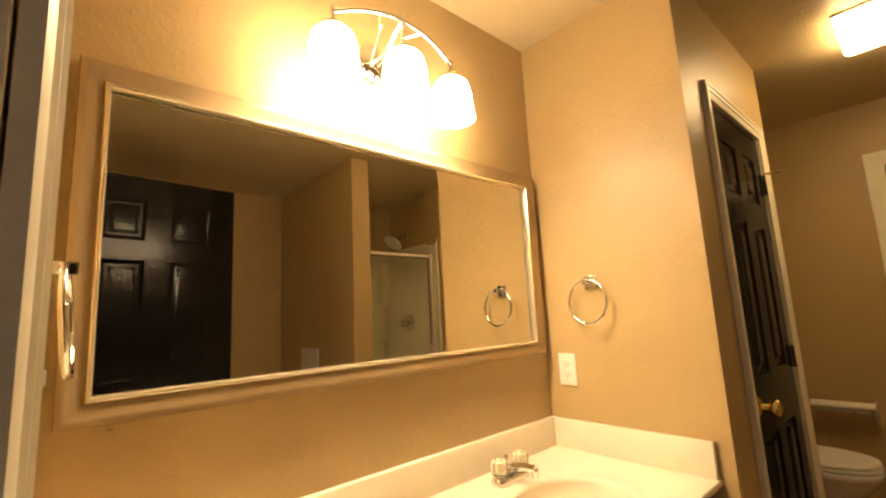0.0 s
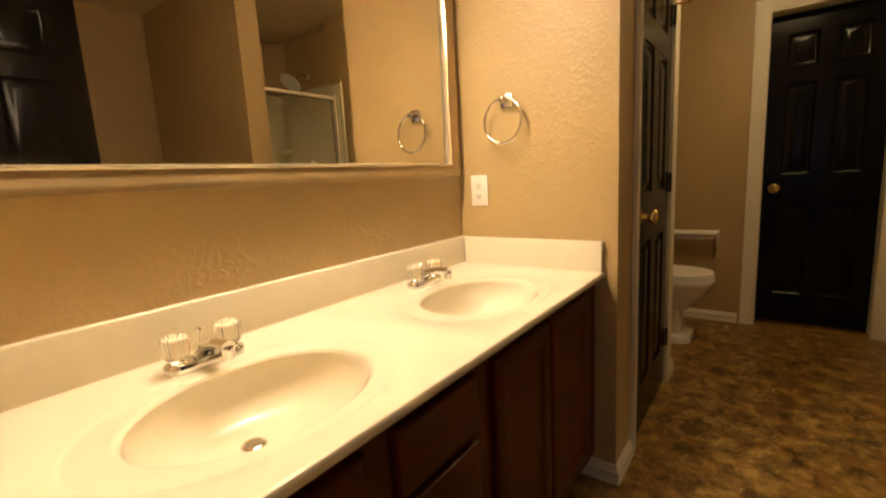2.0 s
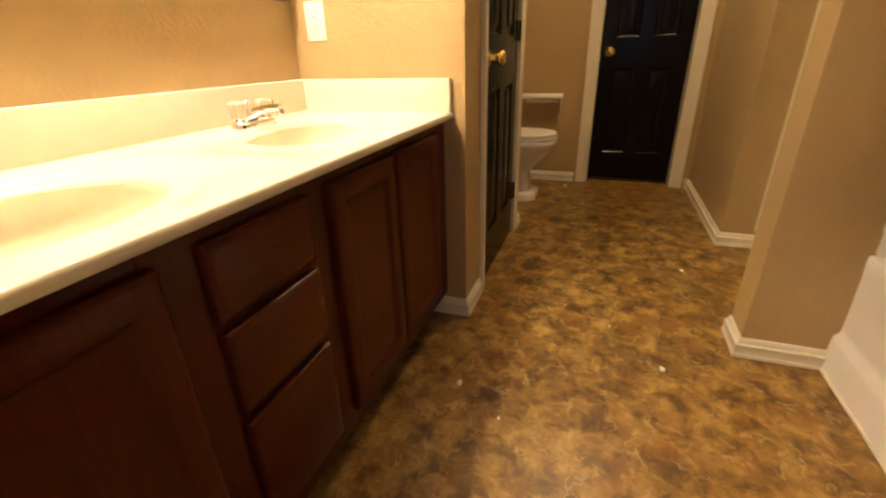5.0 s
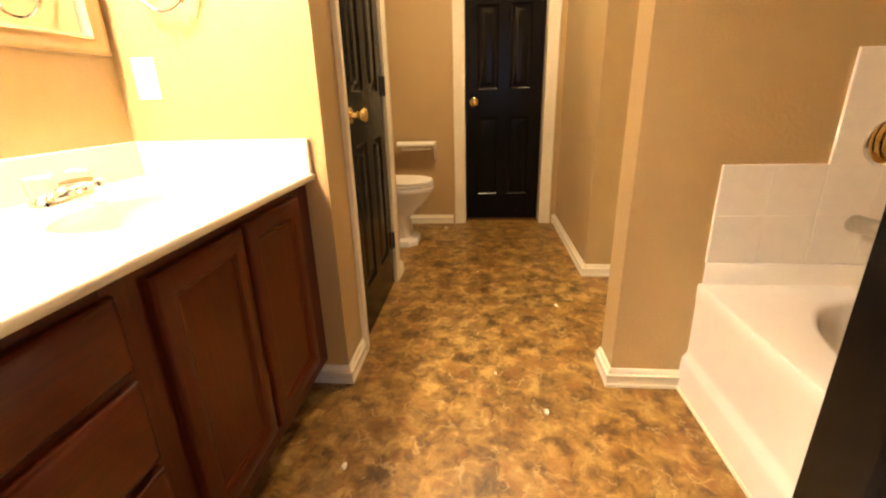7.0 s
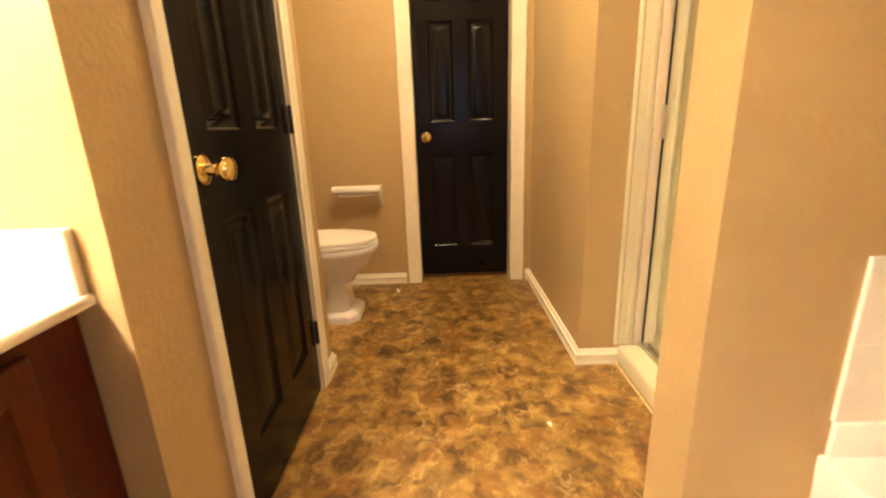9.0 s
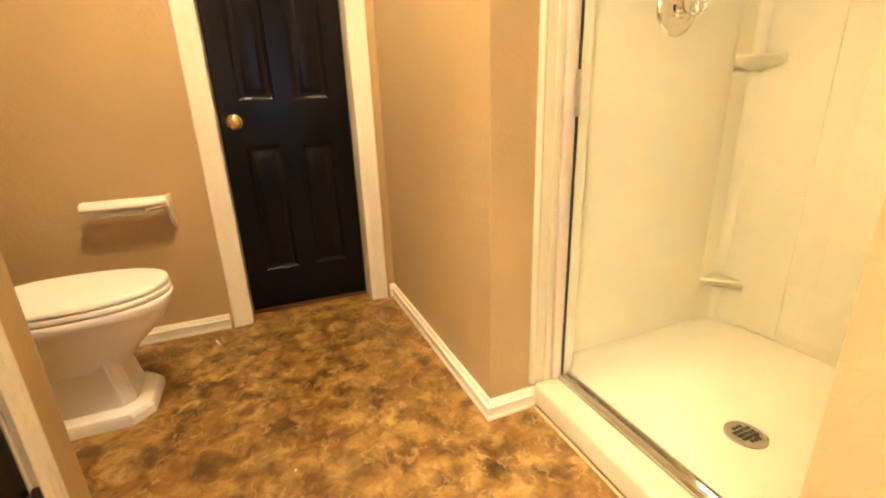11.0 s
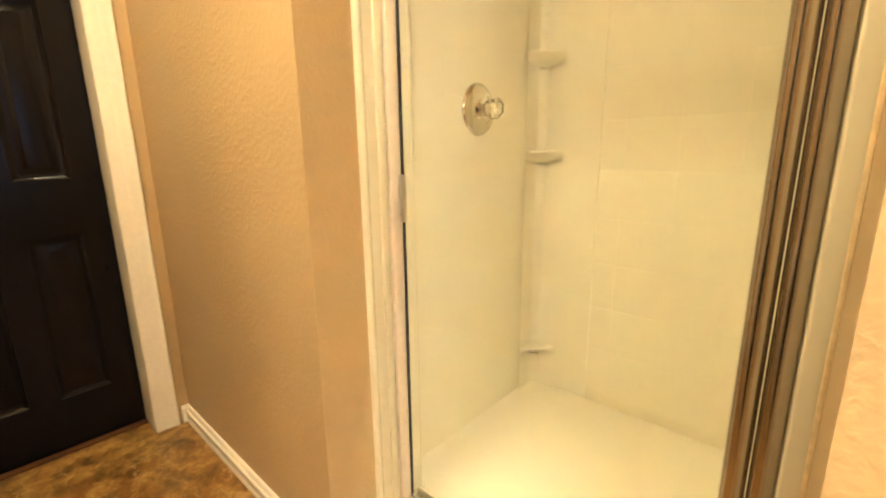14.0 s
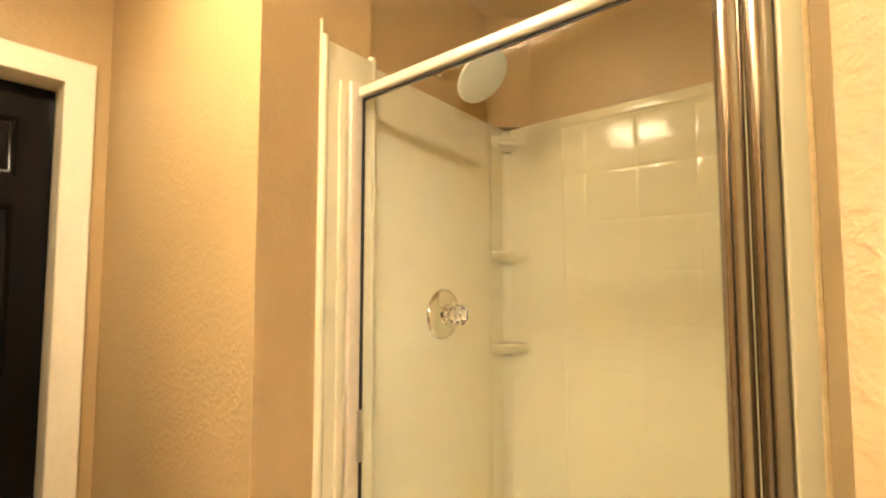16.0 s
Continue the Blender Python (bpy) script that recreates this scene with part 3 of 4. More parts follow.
slab = bmesh.new()
for (cx, cy), (x0, x1) in zip(SINKS, CELLS):
    y0, y1 = CF + 0.008, NORTH
    angles = sorted([2 * math.pi * i / 72 for i in range(72)] + [math.atan2(b - cy, a - cx) % (2 * math.pi) for a in (x0, x1) for b in (y0, y1)])
    dirs = [(math.cos(a), math.sin(a)) for a in angles]
    edge = []
    for dx, dy in dirs:
        k = min((x1 - cx) / dx if dx > 1e-9 else 9, (x0 - cx) / dx if dx < -1e-9 else 9, (y1 - cy) / dy if dy > 1e-9 else 9, (y0 - cy) / dy if dy < -1e-9 else 9)
        edge.append((cx + k * dx, cy + k * dy, CT))
    ring1 = [tuple(Vector(e).lerp(Vector(o), 0.999)) for e, o in zip(edge, oval(cx, cy, min(SA + 0.062, cx - x0 - 0.01, x1 - cx - 0.01), SB + 0.03, CT, dirs))]
    ring2 = oval(cx, cy, min(SA + 0.058, cx - x0 - 0.014), SB + 0.027, CT - 0.0022, dirs)
    ring3 = oval(cx, cy, min(SA + 0.052, cx - x0 - 0.02), SB + 0.024, CT - 0.0028, dirs)
    ring4 = oval(cx, cy, SA, SB, CT - 0.003, dirs)
    loft([edge, ring1, ring2, ring3, ring4], slab, (False, False))
    bowl = bmesh.new()
    rings = [oval(cx, cy, SA * k, SB * k, CT - z, dirs) for k, z in ((1.0, 0.003), (0.985, 0.0038), (0.968, 0.0062), (0.95, 0.011))]
    for i in range(2, 15):
        s = i / 14
        r = max(0.13, 0.95 * math.cos(s * math.pi / 2) ** 0.6)
        rings.append(oval(cx, cy + 0.05 * s, SA * r, SB * r, CT - 0.004 - 0.115 * math.sin(s * math.pi / 2) ** 1.1, dirs))
    loft(rings, bowl, (False, True))
    b = part("sink_bowl", bowl, M_MARBLE, counter, "cream moulded oval bowl")
    part("drain", turned([(0.0, 0.004), (0.016, 0.005), (0.019, 0.003), (0.022, 0.002), (0.0225, -0.003), (0.0, -0.003)], (cx, cy + 0.05, CT - 0.118), "z", 24, caps=(False, False)), M_CHROME, b, "chrome sink drain")
bmesh.ops.remove_doubles(slab, verts=slab.verts[:], dist=1e-5)
lip = [(0.008, 0.0), (0.003, -0.001), (0.0005, -0.004), (0, -0.008), (0, -0.015), (0.002, -0.019), (0.006, -0.021), (0.03, -0.021), (0.03, -0.014)]
front = loft([[(x, CF + a, CT + b) for a, b in lip] for x in (LEFT + 0.001, SIDE - 0.001)])
part("slab", slab, M_MARBLE, counter)
part("front_edge", front, M_MARBLE, counter)
part("backsplash", box(LEFT + 0.001, SIDE - 0.001, NORTH - 0.021, NORTH - 0.001, CT - 0.004, CT + 0.105, 0.004, segments=3), M_MARBLE, counter)
part("side_splash", box(SIDE - 0.021, SIDE - 0.001, CF + 0.006, NORTH - 0.0215, CT - 0.004, CT + 0.104, 0.004, segments=3), M_MARBLE, counter)

DOORF = 0.711
cab = thing("vanity_cabinet", 0.79, 0.98, 0, "dark cherry-stained vanity cabinet with raised-panel doors and drawers", "vanity cabinet")
FF = DOORF + 0.018
body = bmesh.new()
box(LEFT + 0.002, SIDE - 0.002, FF + 0.02, NORTH - 0.002, 0.095, CT - 0.20, 0, body)
for x0, x1 in ((LEFT + 0.002, 0.14), (0.46, 0.555), (0.765, 0.862), (1.44, SIDE - 0.002)):
    box(x0, x1, FF, FF + 0.02, 0.095, CT - 0.0245, 0.001, body, 1)
for x0, x1 in ((0.14, 0.46), (0.555, 0.765), (0.862, 1.44)):
    box(x0, x1, FF + 0.0005, FF + 0.0195, 0.095, 0.165, 0, body)
    box(x0, x1, FF + 0.0005, FF + 0.0195, 0.70, CT - 0.0245, 0, body)
for z in (0.566, 0.393):
    box(0.555, 0.765, FF + 0.0005, FF + 0.0195, z, z + 0.03, 0, body)
part("face_frame", body, M_WOOD, cab)
part("toe_kick", box(LEFT + 0.002, SIDE - 0.002, FF + 0.065, FF + 0.083, 0.001, 0.097), M_WOOD, cab)


def raised(x0, x1, z0, z1, name, mat, drawer=False):
    y = DOORF
    if drawer:
        stops = [(0.0, 0.0175), (0.0, 0.009), (0.002, 0.0055), (0.007, 0.0025), (0.012, 0.001), (0.018, 0.0)]
    else:
        stops = [(0.0, 0.0175), (0.0, 0.008), (0.002, 0.0045), (0.006, 0.0015), (0.011, 0.0), (0.044, 0.0), (0.046, 0.0008), (0.048, 0.0032), (0.051, 0.0036), (0.055, 0.0075), (0.060, 0.0092), (0.064, 0.0094)]
    bm = loft([[(x0 + i, y + d, z0 + i), (x1 - i, y + d, z0 + i), (x1 - i, y + d, z1 - i), (x0 + i, y + d, z1 - i)] for i, d in stops])
    part(name, bm, mat, cab)


raised(0.125, 0.474, 0.150, 0.718, "door", M_WOOD)
raised(0.848, 1.139, 0.150, 0.718, "door", M_WOOD)
raised(1.152, 1.456, 0.150, 0.720, "door", M_WOOD)
raised(0.541, 0.779, 0.590, 0.719, "drawer", M_WOODH, True)
raised(0.541, 0.779, 0.417, 0.573, "drawer", M_WOODH, True)
raised(0.541, 0.779, 0.150, 0.399, "drawer", M_WOODH, True)


def faucet(x, y):
    f = thing("sink_faucet", x, y, CT, "chrome centreset faucet with two clear fluted knobs", "faucet", "faucets on the vanity")
    plate = []
    for z, k in ((0.0, 1.0), (0.010, 1.0), (0.016, 0.93), (0.018, 0.85)):
        plate.append([(math.copysign(0.05, math.cos(a)) * (1 if abs(math.cos(a)) > 1e-6 else 0) + 0.027 * k * math.cos(a), 0.027 * k * math.sin(a), z) for a in (2 * math.pi * (i + 0.5) / 40 for i in range(40))])
    part("base_plate", loft(plate), M_CHROME, f, world_space=False)
    for s in (-1, 1):
        part("stem", turned([(0.02, 0.016), (0.016, 0.022), (0.012, 0.026), (0.0, 0.026)], (s * 0.051, 0, 0), "z", 20, caps=(True, False)), M_CHROME, f, world_space=False)
        rings = []
        for r, h in ((0.013, 0.0265), (0.02, 0.028), (0.0225, 0.034), (0.0245, 0.06), (0.0235, 0.067), (0.016, 0.071), (0.012, 0.069)):
            rings.append([(s * 0.051 + r * (1 + 0.06 * math.cos(12 * a)) * math.cos(a), r * (1 + 0.06 * math.cos(12 * a)) * math.sin(a), h) for a in (2 * math.pi * i / 96 for i in range(96))])
        part("knob", loft(rings), M_CRYSTAL, f, "clear fluted acrylic knob", world_space=False)
    path = [(0, 0.012, 0.014), (0, 0.004, 0.03), (0, -0.02, 0.042), (0, -0.06, 0.05), (0, -0.098, 0.052)]
    sp = bmesh.new()
    rings = []
    for (px, py, pz), w, h in zip(path, (0.022, 0.021, 0.018, 0.0145, 0.013), (0.016, 0.016, 0.013, 0.0105, 0.010)):
        rings.append([(w * math.cos(a), py + (0.3 * h * math.sin(a) if py > -0.03 else 0), pz + h * math.sin(a)) for a in (2 * math.pi * i / 20 for i in range(20))])
    loft(rings, sp)
    spout = part("spout", sp, M_CHROME, f, world_space=False)
    part("aerator", turned([(0.0, -0.022), (0.011, -0.022), (0.012, -0.006), (0.011, 0.0), (0, 0)], (0, -0.094, 0.05), "z", 18, caps=(False, False)), M_CHROME, spout, world_space=False)
    part("lift_rod", turned([(0.002, 0.03), (0.002, 0.058), (0.006, 0.06), (0.007, 0.066), (0.004, 0.07), (0, 0.07)], (0, 0.016, 0), "z", 12, caps=(True, False)), M_CHROME, f, world_space=False)
    return f


f1 = faucet(0.463, 1.152)
copy_thing(f1, pose(1.167, 1.154, CT))

# ---- hall ceiling light ----
cl = thing("ceiling_light", 2.58, 0.175, CEIL, "lit square white acrylic flush ceiling light", "ceiling light")
part("pan", box(2.395, 2.765, 0.015, 0.335, CEIL - 0.012, CEIL - 0.0005, 0.004), M_PLASTIC, cl)
part("diffuser", box(2.40, 2.76, 0.02, 0.33, CEIL - 0.055, CEIL - 0.0125, 0.018, segments=4), M_PANEL, cl, "glowing acrylic diffuser")

# ---- toilet ----
toilet = thing("toilet", 3.185, 0.85, 0, "white china toilet with its lid closed, on a square pedestal", "toilet")
TX = 3.185


def egg(half, y_front, y_back, z, n=48, power=2.35):
    mid = y_back - (y_back - y_front) * 0.42
    out = []
    for i in range(n):
        a = 2 * math.pi * i / n
        c, s = math.cos(a), math.sin(a)
        u = math.copysign(abs(c) ** (2 / power), c)
        v = math.copysign(abs(s) ** (2 / power), s)
        out.append((TX + half * u, mid + v * ((y_back - mid) if s > 0 else (mid - y_front)), z * 1.035))
    return out


def slabbed(half, y0, y1, cut, z):
    return [(TX - half, y0 + cut, z), (TX - half + cut, y0, z), (TX + half - cut, y0, z), (TX + half, y0 + cut, z), (TX + half, y1, z), (TX - half, y1, z)]


bowl = loft([egg(0.10, 0.655, 1.02, 0.19), egg(0.12, 0.63, 1.03, 0.225), egg(0.15, 0.575, 1.05, 0.275), egg(0.171, 0.535, 1.06, 0.325), egg(0.178, 0.515, 1.06, 0.352), egg(0.184, 0.506, 1.06, 0.362), egg(0.185, 0.503, 1.06, 0.385), egg(0.182, 0.507, 1.06, 0.392)])
part("bowl", bowl, M_CHINA, toilet)
ped = loft([slabbed(0.106, 0.665, 1.12, 0.03, 0.045), slabbed(0.104, 0.668, 1.12, 0.03, 0.07), slabbed(0.09, 0.69, 1.12, 0.026, 0.20), slabbed(0.095, 0.68, 1.12, 0.03, 0.25)])
bmesh.ops.bevel(ped, geom=[e for e in ped.edges if abs(e.verts[0].co.z - e.verts[1].co.z) > 0.02], offset=0.008, segments=3, affect="EDGES")
part("pedestal", ped, M_CHINA, toilet)
foot = loft([slabbed(0.142, 0.618, 1.13, 0.055, 0.001), slabbed(0.142, 0.618, 1.13, 0.055, 0.03), slabbed(0.136, 0.626, 1.13, 0.053, 0.042), slabbed(0.116, 0.652, 1.13, 0.04, 0.05), slabbed(0.107, 0.664, 1.13, 0.03, 0.056)])
part("foot", foot, M_CHINA, toilet)
part("seat", loft([egg(0.176, 0.516, 1.03, 0.3955), egg(0.182, 0.508, 1.03, 0.398), egg(0.182, 0.508, 1.03, 0.408), egg(0.179, 0.512, 1.03, 0.412)]), M_PLASTIC, toilet, "white toilet seat")
part("lid", loft([egg(0.174, 0.519, 1.03, 0.4155), egg(0.18, 0.511, 1.03, 0.419), egg(0.18, 0.511, 1.03, 0.427), egg(0.1775, 0.514, 1.028, 0.431), egg(0.171, 0.521, 1.02, 0.4335), egg(0.167, 0.526, 1.016, 0.4338), egg(0.164, 0.53, 1.013, 0.43385)]), M_PLASTIC, toilet, "closed white toilet lid")
part("tank", box(TX - 0.22, TX + 0.22, 1.075, NORTH - 0.012, 0.36, 0.70, 0.02, segments=3), M_CHINA, toilet)
part("tank_lid", box(TX - 0.232, TX + 0.232, 1.063, NORTH - 0.008, 0.7005, 0.735, 0.01, segments=3), M_CHINA, toilet)
part("bolt_cap", turned([(0.0, -0.005), (0.008, -0.004), (0.012, 0.0), (0.012, 0.006)], (TX, 0.680, 0.132), "y", 18, caps=(False, True)), M_CAULK, toilet, "round tan bolt cap")

# ---- paper holder on the end wall ----
tp = thing("paper_holder", END, 0.68, 0.6, "white plastic toilet paper holder with no roll", "paper holder")
bar = []
for y, k in ((0.530, 0.93), (0.533, 1), (0.812, 1), (0.818, 0.9)):
    bar.append([(3.585 + 0.036 * k * math.cos(a), y, 0.634 + 0.026 * k * (math.sin(a) if a < math.pi else 0.55 * math.sin(a))) for a in (2 * math.pi * i / 28 for i in range(28))])
part("hood", loft(bar), M_PLASTIC, tp)
for y in (0.530,):
    br = loft([[(3.56, yy, 0.625), (3.60, yy, 0.652), (END - 0.001, yy, 0.656), (END - 0.001, yy, 0.512), (END - 0.014, yy, 0.514), (3.628, yy, 0.535), (3.60, yy, 0.575), (3.57, yy, 0.60)] for yy in (y - 0.002, y + 0.011)])
    bmesh.ops.bevel(br, geom=br.edges[:], offset=0.0015, segments=2, affect="EDGES")
    part("bracket", br, M_PLASTIC, tp)
part("roller", tube([(3.60, 0.56, 0.602), (3.60, 0.615, 0.602), (3.60, 0.617, 0.602), (3.60, 0.79, 0.602)], [0.006, 0.006, 0.011, 0.011], 14), M_PLASTIC, tp)

# ---- shower ----
SX0, SX1, SY0, SY1 = STUB1 + 0.035, 2.667, -0.585, -1.505
PANZ, STOP, HZ = 0.052, 1.952, 1.79
shower = thing("shower_stall", 2.2, -1.05, 0, "cream one-piece acrylic shower stall with moulded corner shelves", "shower stall")


def rounded(x0, x1, y0, y1, r, z, n=6):
    out = []
    for cx, cy, a0 in ((x1 - r, y1 - r, 0), (x0 + r, y1 - r, 90), (x0 + r, y0 + r, 180), (x1 - r, y0 + r, 270)):
        for i in range(n + 1):
            a = radians(a0 + 90 * i / n)
            out.append((cx + r * math.cos(a), cy + r * math.sin(a), z))
    return out


X0, X1, Y0, Y1 = STUB1 + 0.002, JOG + 0.10, SOUTH + 0.002, -0.561
IX0, IX1, IY0, IY1 = SX0 + 0.002, SX1 - 0.002, SY1 + 0.002, -0.715
CURB = 0.088
pan = loft([rounded(IX0 - 0.02, IX1 + 0.02, IY0 - 0.02, IY1 + 0.02, 0.05, CURB), rounded(IX0 - 0.008, IX1 + 0.008, IY0 - 0.008, IY1 + 0.01, 0.05, CURB - 0.001), rounded(IX0, IX1, IY0, IY1, 0.055, CURB - 0.008), rounded(IX0 + 0.012, IX1 - 0.012, IY0 + 0.014, IY1 - 0.008, 0.06, CURB - 0.016), rounded(IX0 + 0.028, IX1 - 0.028, IY0 + 0.034, IY1 - 0.014, 0.06, PANZ + 0.010), rounded(IX0 + 0.045, IX1 - 0.045, IY0 + 0.056, IY1 - 0.022, 0.06, PANZ + 0.003), rounded(IX0 + 0.07, IX1 - 0.07, IY0 + 0.085, IY1 - 0.035, 0.06, PANZ + 0.001), rounded(2.05, 2.26, -1.11, -0.90, 0.1, PANZ - 0.004)], caps=(False, True))
part("pan", pan, M_ACRYL, shower, "cream acrylic shower pan")
part("curb", box(X0, JOG - 0.002, -0.722, Y1, 0.001, CURB, 0.016, segments=4), M_ACRYL, shower)
dr = turned([(0.0, 0.002), (0.02, 0.002), (0.034, 0.003), (0.05, 0.003), (0.054, 0.001), (0.055, -0.004)], (2.165, -0.992, PANZ - 0.002), "z", 36, caps=(False, False))
drain = part("drain", dr, M_SATIN, shower, "round metal shower drain")
for i in range(-2, 3):
    for j in range(-2, 3):
        if i * i + j * j < 7:
            part("drain_hole", box(2.165 + i * 0.0135 - 0.005, 2.165 + i * 0.0135 + 0.005, -0.992 + j * 0.0135 - 0.005, -0.992 + j * 0.0135 + 0.005, PANZ - 0.001, PANZ + 0.0018), M_DARK, drain)


def panel_x(x_in, x_out):
    return box(min(x_in, x_out), max(x_in, x_out), SY1, -0.702, CURB - 0.002, STOP, 0.006)


part("side_panel", panel_x(SX1, 2.688), M_ACRYL, shower)
part("side_panel", panel_x(SX0, STUB1 + 0.001), M_ACRYL, shower)
part("back_panel", box(SX0, SX1, SOUTH + 0.001, SY1, CURB - 0.002, STOP, 0.006), M_ACRYL, shower)
# a raised border and the moulded, pillowed tile field on the back
FX, FZ = 2.415, 1.912
part("border", box(FX, 2.572, SY1 - 0.002, SY1 + 0.005, CURB, STOP - 0.001, 0.0045, segments=4), M_ACRYL, shower)
part("border", box(SX0 + 0.001, FX + 0.006, SY1 - 0.002, SY1 + 0.0048, FZ, STOP - 0.0015, 0.0045, segments=4), M_ACRYL, shower)
tile_xs = [SX0 + 0.002, 1.801, 1.977, 2.153, 2.329, FX + 0.002]
tile_zs = [0.13] + [FZ - 0.014 - 0.1755 * i for i in range(9, -1, -1)]
for xa, xb in zip(tile_xs, tile_xs[1:]):
    for za, zb in zip(tile_zs, tile_zs[1:]):
        rings = [[(xa + i, SY1 + d, za + i), (xb - i, SY1 + d, za + i), (xb - i, SY1 + d, zb - i), (xa + i, SY1 + d, zb - i)] for i, d in ((0.0008, -0.001), (0.0012, 0.0006), (0.006, 0.0016), (0.012, 0.0019))]
        part("tile", loft(rings), M_ACRYL, shower)
A, B, C = Vector((SX1 - 0.003, SY1 + 0.112, 0)), Vector((2.560, SY1 + 0.006, 0)), Vector((SX1 - 0.004, SY1 + 0.004, 0))


def corner_curve(pull, n=10):
    mid = (A + B) / 2
    out = []
    for i in range(n + 1):
        s = i / n
        p = A.lerp(B, s)
        out.append(p + (C - mid) * pull * 4 * s * (1 - s))
    return out


col = corner_curve(0.8)
back = loft([[(p.x, p.y, z) for p in col] + [(C.x, C.y, z)] for z in (PANZ - 0.002, STOP - 0.004)])
part("corner_column", back, M_ACRYL, shower, "concave corner column")
for z, bow in ((1.449, -0.16), (1.092, -0.16), (0.275, -0.16), (1.905, 0.2)):
    sh = loft([[(p.x, p.y, z - h) for p in corner_curve(k)] + [(C.x, C.y, z - h)] for h, k in ((0.052, 0.79), (0.040, 0.62), (0.026, 0.32), (0.013, bow + 0.1), (0.006, bow), (0.002, bow), (0.0, bow + 0.04))])
    part("corner_shelf", sh, M_ACRYL, shower, "moulded quarter-round shelf")
fl = box(JOG - 0.011, JOG - 0.001, -0.70, -0.549, CURB + 0.001, 1.906, 0.004, segments=3)
tube([(JOG - 0.007, -0.554, CURB + 0.002), (JOG - 0.007, -0.554, 1.914)], 0.009, 14, fl)
box(JOG - 0.017, JOG - 0.010, -0.616, -0.592, CURB + 0.001, HZ + 0.03, 0.003, fl)
box(JOG - 0.011, JOG + 0.10, -0.716, -0.690, CURB + 0.001, STOP - 0.03, 0.010, fl, 4)
part("flange", fl, M_ACRYL, shower, "cream edge flange of the stall")
fl = box(STUB1 + 0.001, STUB1 + 0.028, -0.70, -0.556, CURB + 0.001, 1.906, 0.005, segments=3)
part("flange", fl, M_ACRYL, shower, "cream edge flange of the stall")
part("caulk_bead", tube([(X0, -0.557, 0.004), (JOG - 0.01, -0.557, 0.004)], 0.0045, 8), M_CAULK, shower, "yellowed caulk bead")
for x in (JOG - 0.002, STUB1 + 0.002):
    part("caulk_bead", tube([(x, -0.548, 0.09), (x, -0.548, STOP)], 0.004, 8), M_CAULK if x < 2 else M_ACRYL, shower)

sd = thing("shower_door", 2.15, -0.655, CURB, "framed clear glass shower door with chrome rails", "shower door")
GX0, GX1 = 1.825, JOG - 0.0285
DY = -0.655
hj = box(JOG - 0.026, JOG - 0.0115, -0.664, -0.6185, CURB + 0.004, HZ + 0.035, 0.003)
part("hinge_jamb", hj, M_BRUSHED, sd, "brushed metal hinge jamb")
part("seal", box(JOG - 0.0300, JOG - 0.0262, -0.660, -0.6505, CURB + 0.02, HZ - 0.001, 0.0008), M_SEAL, sd, "black rubber seal")
part("header", box(STUB1 + 0.029, JOG - 0.0115, DY - 0.018, DY + 0.014, HZ, HZ + 0.026, 0.007, segments=3), M_BRUSHED, sd, "pale brushed metal header rail")
part("seal", box(GX0, GX1, DY - 0.004, DY + 0.003, HZ - 0.006, HZ - 0.0005, 0.001), M_SEAL, sd, "black rubber seal")
for x in (1.772, 1.8065):
    part("latch_post", tube([(x, DY + 0.005, CURB + 0.01), (x, DY + 0.005, HZ)], 0.0166, 28), M_POST, sd, "round chrome latch post")
pane = part("pane", box(GX0, GX1, DY - 0.003, DY + 0.002, CURB + 0.026, HZ - 0.007, 0.001, segments=1), M_GLASS, sd, "clear glass pane")
pane.visible_shadow = False
trk = bmesh.new()
box(STUB1 + 0.029, JOG - 0.021, DY - 0.042, DY + 0.016, CURB + 0.0005, CURB + 0.007, 0.003, trk)
tube([(STUB1 + 0.029, DY + 0.007, CURB + 0.012), (JOG - 0.021, DY + 0.007, CURB + 0.012)], 0.0085, 16, trk)
box(STUB1 + 0.029, JOG - 0.021, DY - 0.034, DY - 0.026, CURB + 0.006, CURB + 0.018, 0.003, trk)
part("sill_track", trk, M_CHROME, sd)
part("pull", box(2.543, 2.555, DY + 0.0022, DY + 0.017, 0.923, 1.041, 0.004), M_SATIN, sd, "small metal pull")

VY, VZ = -1.10, 1.226
sv = thing("shower_valve", SX1, VY, VZ, "chrome shower valve plate with a clear knob", "shower valve")
part("escutcheon", turned([(0.0, -0.022), (0.03, -0.022), (0.034, -0.015), (0.05, -0.012), (0.055, -0.016), (0.07, -0.012), (0.08, -0.006), (0.083, -0.0005)], (SX1, VY, VZ), "x", 40, caps=(False, True)), M_CHROME, sv)
part("stem", turned([(0.02, -0.02), (0.018, -0.045), (0.0, -0.045)], (SX1, VY, VZ), "x", 20, caps=(True, False)), M_CHROME, sv)
rings = []
for r, h in ((0.016, -0.04), (0.026, -0.043), (0.03, -0.05), (0.031, -0.075), (0.028, -0.083), (0.014, -0.086)):
    rings.append([(SX1 + h, VY + r * (1 + 0.08 * math.cos(7 * a)) * math.cos(a), VZ + r * (1 + 0.08 * math.cos(7 * a)) * math.sin(a)) for a in (2 * math.pi * i / 56 for i in range(56))])
part("knob", loft(rings), M_CRYSTAL, sv, "clear fluted acrylic knob")
hd = thing("shower_sprayer", 2.689, VY, 2.06, "chrome shower arm with a round pale shower head", "shower sprayer")
part("arm", tube([(2.689, VY, 2.07), (2.65, VY, 2.075), (2.60, VY, 2.07), (2.56, VY, 2.045), (2.535, VY, 2.022)], 0.010, 14), M_CHROME, hd)
